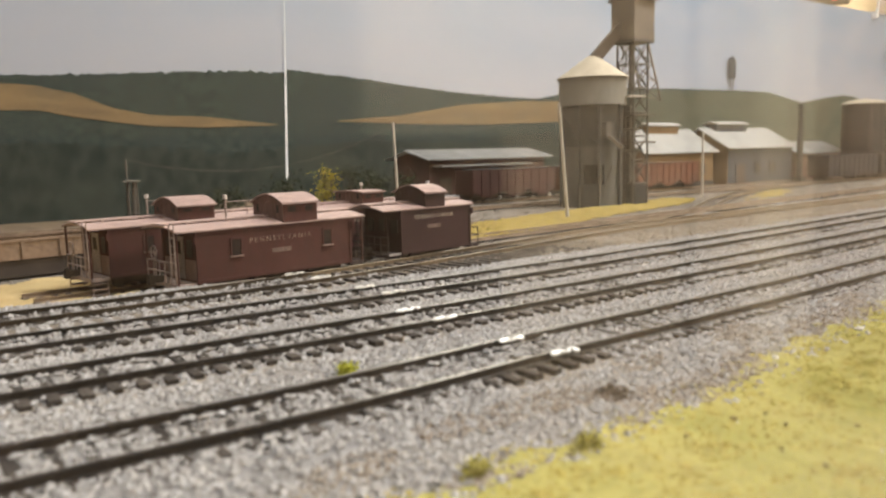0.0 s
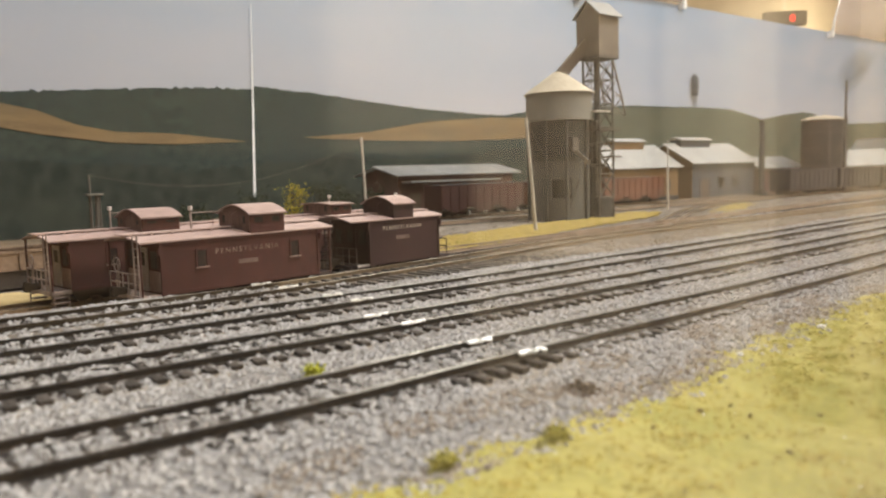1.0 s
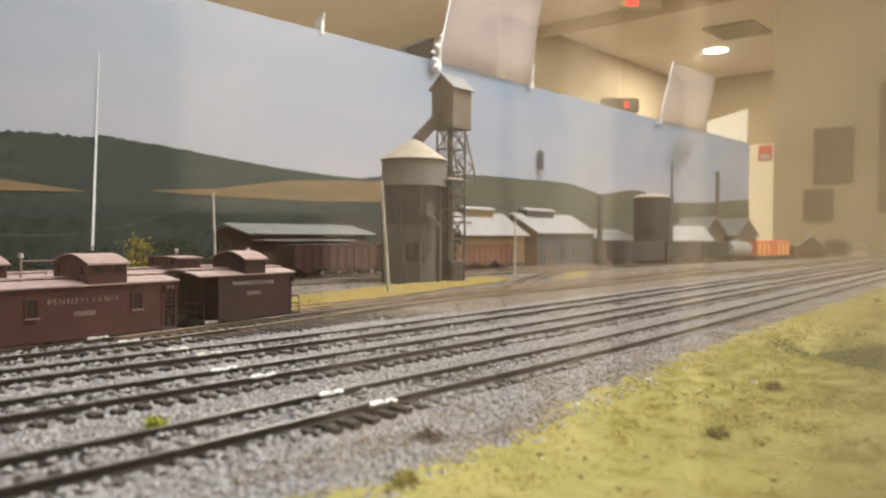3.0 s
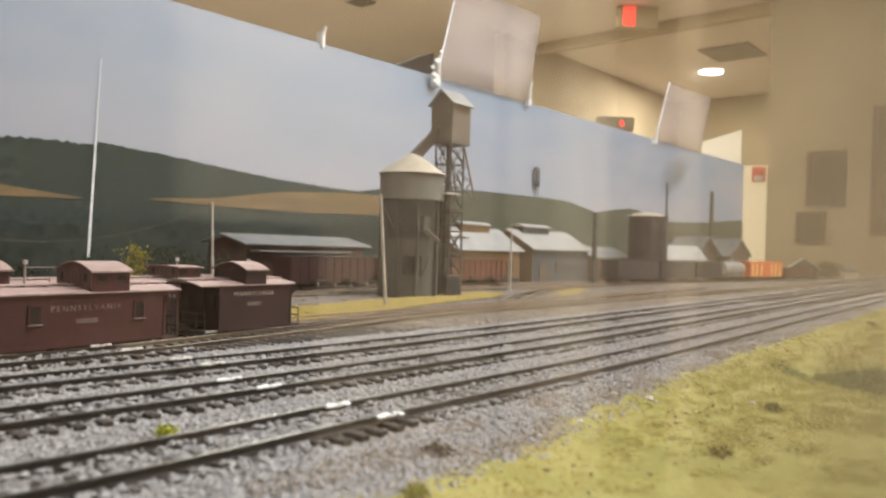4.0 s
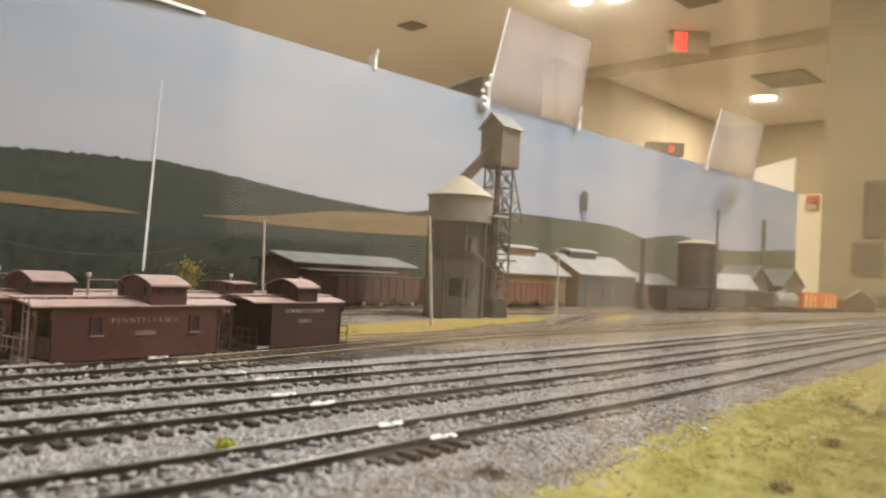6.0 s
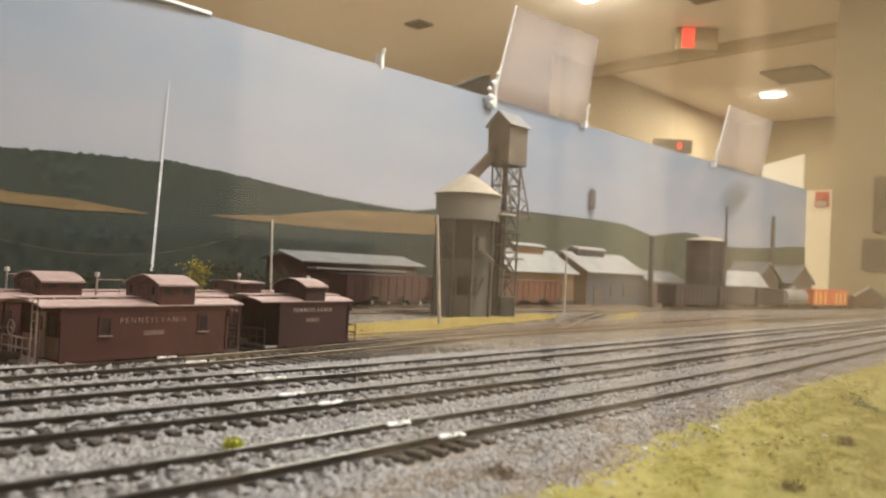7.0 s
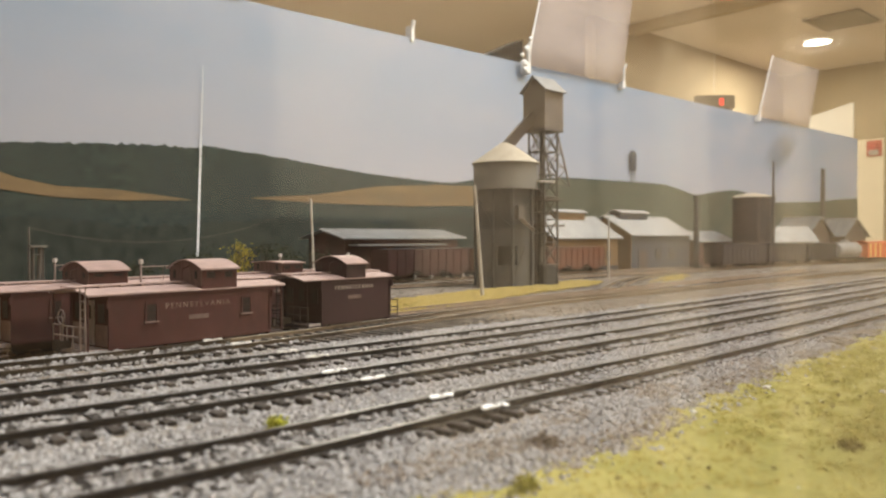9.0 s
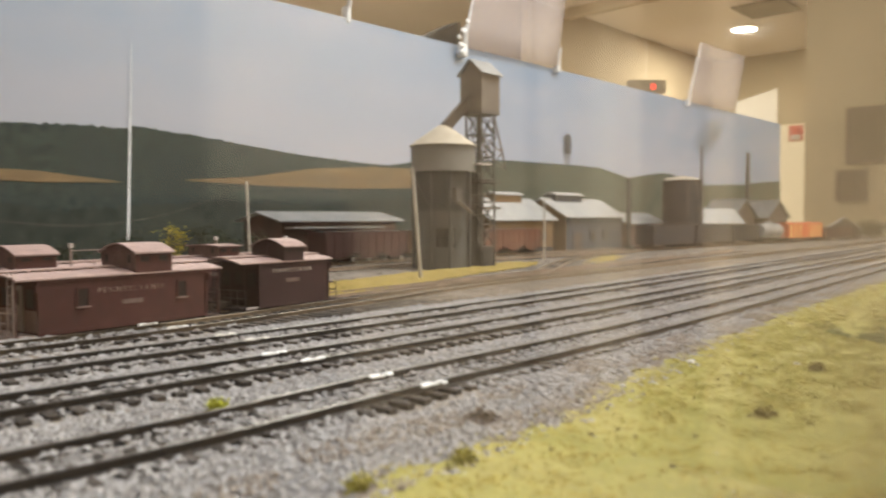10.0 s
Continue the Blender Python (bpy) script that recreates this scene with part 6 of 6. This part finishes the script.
sheet("earth_bank", list(np.arange(-60, 32, 1.5)), list(np.arange(36, 80, 1.5)), lambda x, y: ground_height(x, y) + 0.04 - 0.3 * smooth01((x - 27) / 4) - 0.3 * smooth01((38.5 - y) / 2.5), M["bank"], "brown earth bank behind the parked cabooses")
LEFT = [(-30, 17.8), (-9, 18.3), (-4.6, 18.7), (-4.3, 21.5), (-3.0, 28.5), (-3.5, 30.3), (-9, 29.6), (-30, 27.5)]
ob = yellow_patch(LEFT, 0.35, "sandy yellow ground patch beside the cabooses")
ob.data.materials[0] = surf("sandy_ground", (0.42, 0.30, 0.13), (0.54, 0.40, 0.19), 60, 0.95, 0.5, 600, (0.36, 0.25, 0.12), 15)
pts = []
while len(pts) < 9000:
    x, y = rng.uniform(14, 62), rng.uniform(26, 45)
    if inside((x + rng.normal(0, 0.3), y + rng.normal(0, 0.3)), STRIP):
        pts.append((x, y, ground_height(x, y) + 0.14))
while len(pts) < 9420:
    x, y = rng.normal(75, 5.5), 0
    y = 40.9 + 0.46 * (x - 75) + rng.normal(0, 0.9)
    pts.append((x, y, ground_height(x, y) + 0.08))
scatter("yellow_tufts", np.array(pts), rng.uniform(0.05, 0.14, len(pts)), M["yellow"], "bright yellow foam grass tufts", "grass", 1.0)

M.update(
    rimleaf=islands("rim_leaf", [(0.20, 0.19, 0.03), (0.34, 0.30, 0.05), (0.44, 0.38, 0.08)]),
    leaf=islands("yellow_leaf", [(0.10, 0.11, 0.015), (0.30, 0.24, 0.02), (0.45, 0.34, 0.03), (0.18, 0.17, 0.02)]),
    bush=islands("dark_leaf", [(0.015, 0.022, 0.012), (0.03, 0.038, 0.018), (0.042, 0.046, 0.02), (0.022, 0.03, 0.014)]),
    greenleaf=islands("green_leaf", [(0.19, 0.16, 0.045), (0.25, 0.21, 0.055), (0.31, 0.255, 0.07)]),
    earthleaf=islands("dry_leaf", [(0.10, 0.075, 0.055), (0.17, 0.13, 0.10), (0.24, 0.19, 0.15)]),
    earthgreen=islands("clump_foam", [(0.19, 0.16, 0.06), (0.26, 0.21, 0.085), (0.22, 0.20, 0.065)]),
    grit=islands("tan_grit", [(0.16, 0.125, 0.09), (0.24, 0.19, 0.14), (0.32, 0.265, 0.205), (0.20, 0.155, 0.115), (0.28, 0.225, 0.165)]),
    cinder=islands("yard_cinder", [(0.07, 0.058, 0.048), (0.13, 0.11, 0.09), (0.20, 0.17, 0.145), (0.10, 0.082, 0.068), (0.26, 0.225, 0.19)]),
    bark=surf("bark", (0.06, 0.045, 0.03), (0.11, 0.085, 0.06), 80, 0.9, 0.4, 500),
)


def shrub(x, y, z, h, w, material, label, clumps=16, leaves=55, size=0.12, name="small_tree"):
    """A small model tree: tapered trunk, limbs and clumps of many loose leaves."""
    t = thing(name, x, y, z, label, "tree")
    part("trunk", rod((0, 0, -0.2), (0.05, 0, h * 0.55), h * 0.04, None, h * 0.02, 7), M["bark"], t)
    V, F = [], []
    limbs = bmesh.new()
    for c in range(clumps):
        a = random.uniform(0, 6.283)
        f = random.uniform(0.3, 1.0)
        r = w * 0.5 * math.sqrt(random.uniform(0.05, 1)) * (1.15 - 0.6 * f)
        p = Vector((math.cos(a) * r, math.sin(a) * r, h * f * 0.92))
        rod((0, 0, h * 0.3 * f), p, h * 0.014, limbs, h * 0.006, 5)
        s = w * random.uniform(0.12, 0.2)
        for k in range(leaves):
            q = p + Vector((random.gauss(0, s), random.gauss(0, s), random.gauss(0, s * 0.8)))
            n = Vector((random.gauss(0, 1), random.gauss(0, 1), random.gauss(0, 1))).normalized()
            u = n.orthogonal().normalized() * size * random.uniform(0.6, 1.3)
            v = n.cross(u)
            i = len(V)
            V += [q - u, q + v * 0.6, q + u, q - v * 0.6 + n * size * 0.2]
            F += [(i, i + 1, i + 2), (i, i + 2, i + 3)]
    part("limbs", limbs, M["bark"], t)
    fast_mesh("crown", [tuple(v) for v in V], F, material, t)
    return t


shrub(23.0, 58.5, ground_height(23, 58.5), 5.1, 2.6, M["leaf"], "small tree with yellow autumn leaves", 14)
shrub(26.6, 60.5, ground_height(26.6, 60.5), 5.0, 3.0, M["bush"], "dark green bush behind the cabooses", 14)
for x, y, h in ((15, 66, 3.0), (19.5, 61.5, 4.6), (31, 63, 4.4), (34.5, 62, 3.6)):
    shrub(x, y, ground_height(x, y), h, 4.2, M["bush"], "low dark bush along the backdrop", 14, 55, 0.16, "bush")
shrub(219.0, 45.0, ground_height(219, 45.0), 4.2, 6.5, M["bush"], "dark round bush at the layout's end", 16, 60, 0.3, "bush")
for x, v, h in ((-4.55, 2.5, 0.22),):
    shrub(x, v, -0.26, 0.17, 0.48, M["tuft"], "small bright yellow-green weed between the tracks", 10, 40, 0.05, "weed_tuft")
for x, y, m_, lab in ((22.8, 31.6, "greenleaf", "small green weed in the yellow grass"), (3.85, -6.3, "greenleaf", "small olive weed on the lawn"), (9.6, -5.6, "greenleaf", "small olive weed on the lawn"), (45.0, -0.9, "greenleaf", "small olive weed at the lawn's rim"), (-5.4, -3.3, "rimleaf", "small yellow-green weed at the lawn's rim"), (-3.2, -3.6, "rimleaf", "small yellow weed at the lawn's rim")):
    shrub(x, y, ground_height(x, y) + 0.05, 0.2, 0.45, M[m_], lab, 10, 40, 0.04, "weed_tuft")

shrub(-1.06, -2.2, ground_height(-1.06, -2.2) + 0.02, 0.13, 0.62, M["earthleaf"], "flat dry brown weed on the ballast shoulder", 16, 40, 0.045, "weed_tuft")
# dark green crumbs in the ditch and thinly over the lawn before it
n = 26000
x = np.r_[rng.normal(15, 4.5, n // 2), rng.uniform(3, 24, n // 2)]
y = np.r_[rng.uniform(-10.4, -1.6, n // 2), rng.uniform(-10.4, -1.2, n // 2)]
keep = np.array([v_ - bend(u_) < grass_edge(u_) - 0.4 and noise.noise((u_ * 0.35, v_ * 0.35, 5)) > -0.4 for i, (u_, v_) in enumerate(zip(x, y))])
x, y = x[keep], y[keep]
z = np.array([ground_height(a, b_) + 0.072 + 0.05 * noise.noise((a * 1.1, b_ * 1.1, 2)) for a, b_ in zip(x, y)])
scatter("green_tufts", np.stack([x, y, z], 1), rng.uniform(0.03, 0.09, len(x)), M["greenfoam"], "olive green foam tufts on the lawn", "grass", 0.32)
# dark foam in the ditch, thinning out over its rims
n = 14000
x, y = rng.uniform(12, 25, n), rng.uniform(-10.4, -2.2, n)
keep = np.array([inside((u_ + 0.45 * k1, v_ + 0.45 * k2), DITCH) for u_, v_, k1, k2 in zip(x, y, rng.normal(0, 1, n), rng.normal(0, 1, n))])
x, y = x[keep], y[keep]
z = np.array([ground_height(a, b_) + 0.11 + 0.05 * noise.noise((a * 1.1, b_ * 1.1, 2)) for a, b_ in zip(x, y)])
scatter("ditch_tufts", np.stack([x, y, z], 1), rng.uniform(0.03, 0.09, len(x)), M["ditchfoam"], "dark green foam tufts in the ditch", "grass", 0.5)
# brown clumps and white specks strewn over the lawn
for n, s0, s1, m_, name_, lab in ((180, 0.025, 0.075, M["earthgreen"], "lawn_clumps", "small dark olive clumps strewn over the lawn"), (90, 0.012, 0.03, M["joint"], "lawn_specks", "tiny white specks in the turf")):
    x, d = rng.uniform(-8, 30, n), rng.uniform(0.2, 8.5, n)
    y = np.array([grass_edge(a) + bend(a) for a in x]) - d
    ok = y > -10.5
    x, y = x[ok], y[ok]
    z = np.array([ground_height(a, b_) + 0.115 for a, b_ in zip(x, y)])
    scatter(name_, np.stack([x, y, z], 1), rng.uniform(s0, s1, len(x)), m_, lab, "grass", 0.7)
# cinders strewn over the yard
n = 11000
x, y = rng.uniform(-12, 115, n), rng.uniform(18.6, 60, n)
z = np.array([ground_height(a, b_) + 0.03 for a, b_ in zip(x, y)])
scatter("cinders", np.stack([x, y, z], 1), rng.uniform(0.05, 0.17, n), M["cinder"], "brown and grey cinders strewn over the yard", "gravel", 0.5)
# tan earth and grit between the main line and the yard
n = 15000
x = rng.uniform(2, 62, n)
lo = np.array([bed_edge(a) + bend(a) - 0.4 for a in x])
hi = np.array([drop_edge(a) + bend(a) + 1.2 for a in x])
y = lo + (hi - lo) * rng.uniform(0, 1, n) ** 1.15
z = np.array([ground_height(a, b_) + 0.03 for a, b_ in zip(x, y)])
scatter("yard_grit", np.stack([x, y, z], 1), rng.uniform(0.03, 0.10, n), M["grit"], "tan earth and grit between main line and yard", "gravel", 0.45)
# pale gravel spilled beside the yard tracks
P = [(a, yard_y(a) - b_, ground_height(a, yard_y(a) - b_) + 0.06) for a, b_ in zip(rng.uniform(-3, 48, 1500), np.abs(rng.normal(1.35, 0.25, 1500)))]
for cx, cy, sx_, sy_, n in ((44.3, 29.0, 1.0, 0.35, 120), (52.9, 26.8, 2.6, 0.5, 200), (75.3, 28.6, 3.0, 0.6, 150), (60, 31, 4, 0.8, 120), (36, 24.2, 2.5, 0.3, 110), (90, 36, 5, 1.5, 130)):
    P += [(a, b_, ground_height(a, b_) + 0.05) for a, b_ in zip(rng.normal(cx, sx_, n), rng.normal(cy, sy_, n))]
scatter("pale_gravel", np.array(P), rng.uniform(0.08, 0.22, len(P)), M["stone"], "pale gravel spilled beside the yard tracks", "gravel", 0.5)
# brown earth along the shoulder, in patches
n = 16000
x = rng.uniform(-10, 40, n)
e = np.array([grass_edge(a) for a in x])
v = e + rng.uniform(-0.4, 1.3, n) * np.clip(-e, 0.4, 2.0) * 0.7
keep = np.array([noise.noise((a * 0.5, b_ * 0.9, 11)) > 0.02 for a, b_ in zip(x, v)]) & (v < -0.35)
x, v = x[keep], v[keep]
z = np.array([bed_height(a, b_) + 0.045 for a, b_ in zip(x, v)])
scatter("brown_crumbs", np.stack([x, v + np.array([bend(a) for a in x]), z], 1), rng.uniform(0.02, 0.07, len(x)), M["earth"], "brown earth crumbs along the ballast shoulder", "gravel", 0.7)
for x, y, s in ((8.15, -2.5, 0.12), (10.3, -4.8, 0.09), (4.0, -2.6, 0.08)):
    t = thing("pebble", x, y, ground_height(x, y) + 0.1, "small pale pebble lying in the turf", "stone")
    b = bmesh.new()
    bmesh.ops.create_icosphere(b, subdivisions=2, radius=s)
    for q in b.verts:
        q.co *= 1 + 0.25 * noise.noise(q.co * 9 + Vector((x, y, 0)))
        q.co.z *= 0.6
    part("stone", b, M["oldjoint"], t, smooth=True)

# a slim signal post and the wires behind the cabooses
t = thing("signal_post", -2.3, 31.0, ground_height(-2.3, 31.0), "slim dark signal post with a pale cap", "post")
h = 3.45 - ground_height(-2.3, 31.0)
for dx, dy in ((-0.28, -0.2), (0.28, -0.2), (0.28, 0.2), (-0.28, 0.2)):
    part("leg", rod((dx, dy, -0.1), (dx * 0.8, dy * 0.8, h), 0.045, seg=6), M["steel"], t)
for z in (0.35, 0.65, 0.92):
    part("strut", rod((-0.26, -0.2, h * z), (0.26, -0.2, h * z), 0.035, seg=5), M["steel"], t)
part("spout", rod((0, -0.1, h * 0.55), (0.1, -0.1, h), 0.11, seg=8), M["steel"], t)
part("cap", box(-0.42, 0.42, -0.3, 0.3, h, h + 0.12, bevel=0.03), M["concrete"], t)
t = pole(1.2, 47.5, ground_height(1.2, 47.5), 4.75, 0.0, 0.10, "thin dark wire post behind the cabooses", arm=False)
for o in t.children:
    o.data.materials[0] = M["steel"]


def wire(a, b_, sag, label):
    t = thing("overhead_wire", 0, 0, 0, label, "wire", group="overhead wires")
    bm = bmesh.new()
    n = 14
    a, b_ = Vector(a), Vector(b_)
    pts = [a.lerp(b_, i / n) - Vector((0, 0, sag * 4 * (i / n) * (1 - i / n))) for i in range(n + 1)]
    for p, q in zip(pts, pts[1:]):
        rod(p, q, 0.010, bm, seg=5)
    part("strand", bm, M["planks"], t)


wire((1.2, 47.5, 4.7), (24.55, 47.5, 7.3), 2.2, "thin pale wire sagging between two posts")
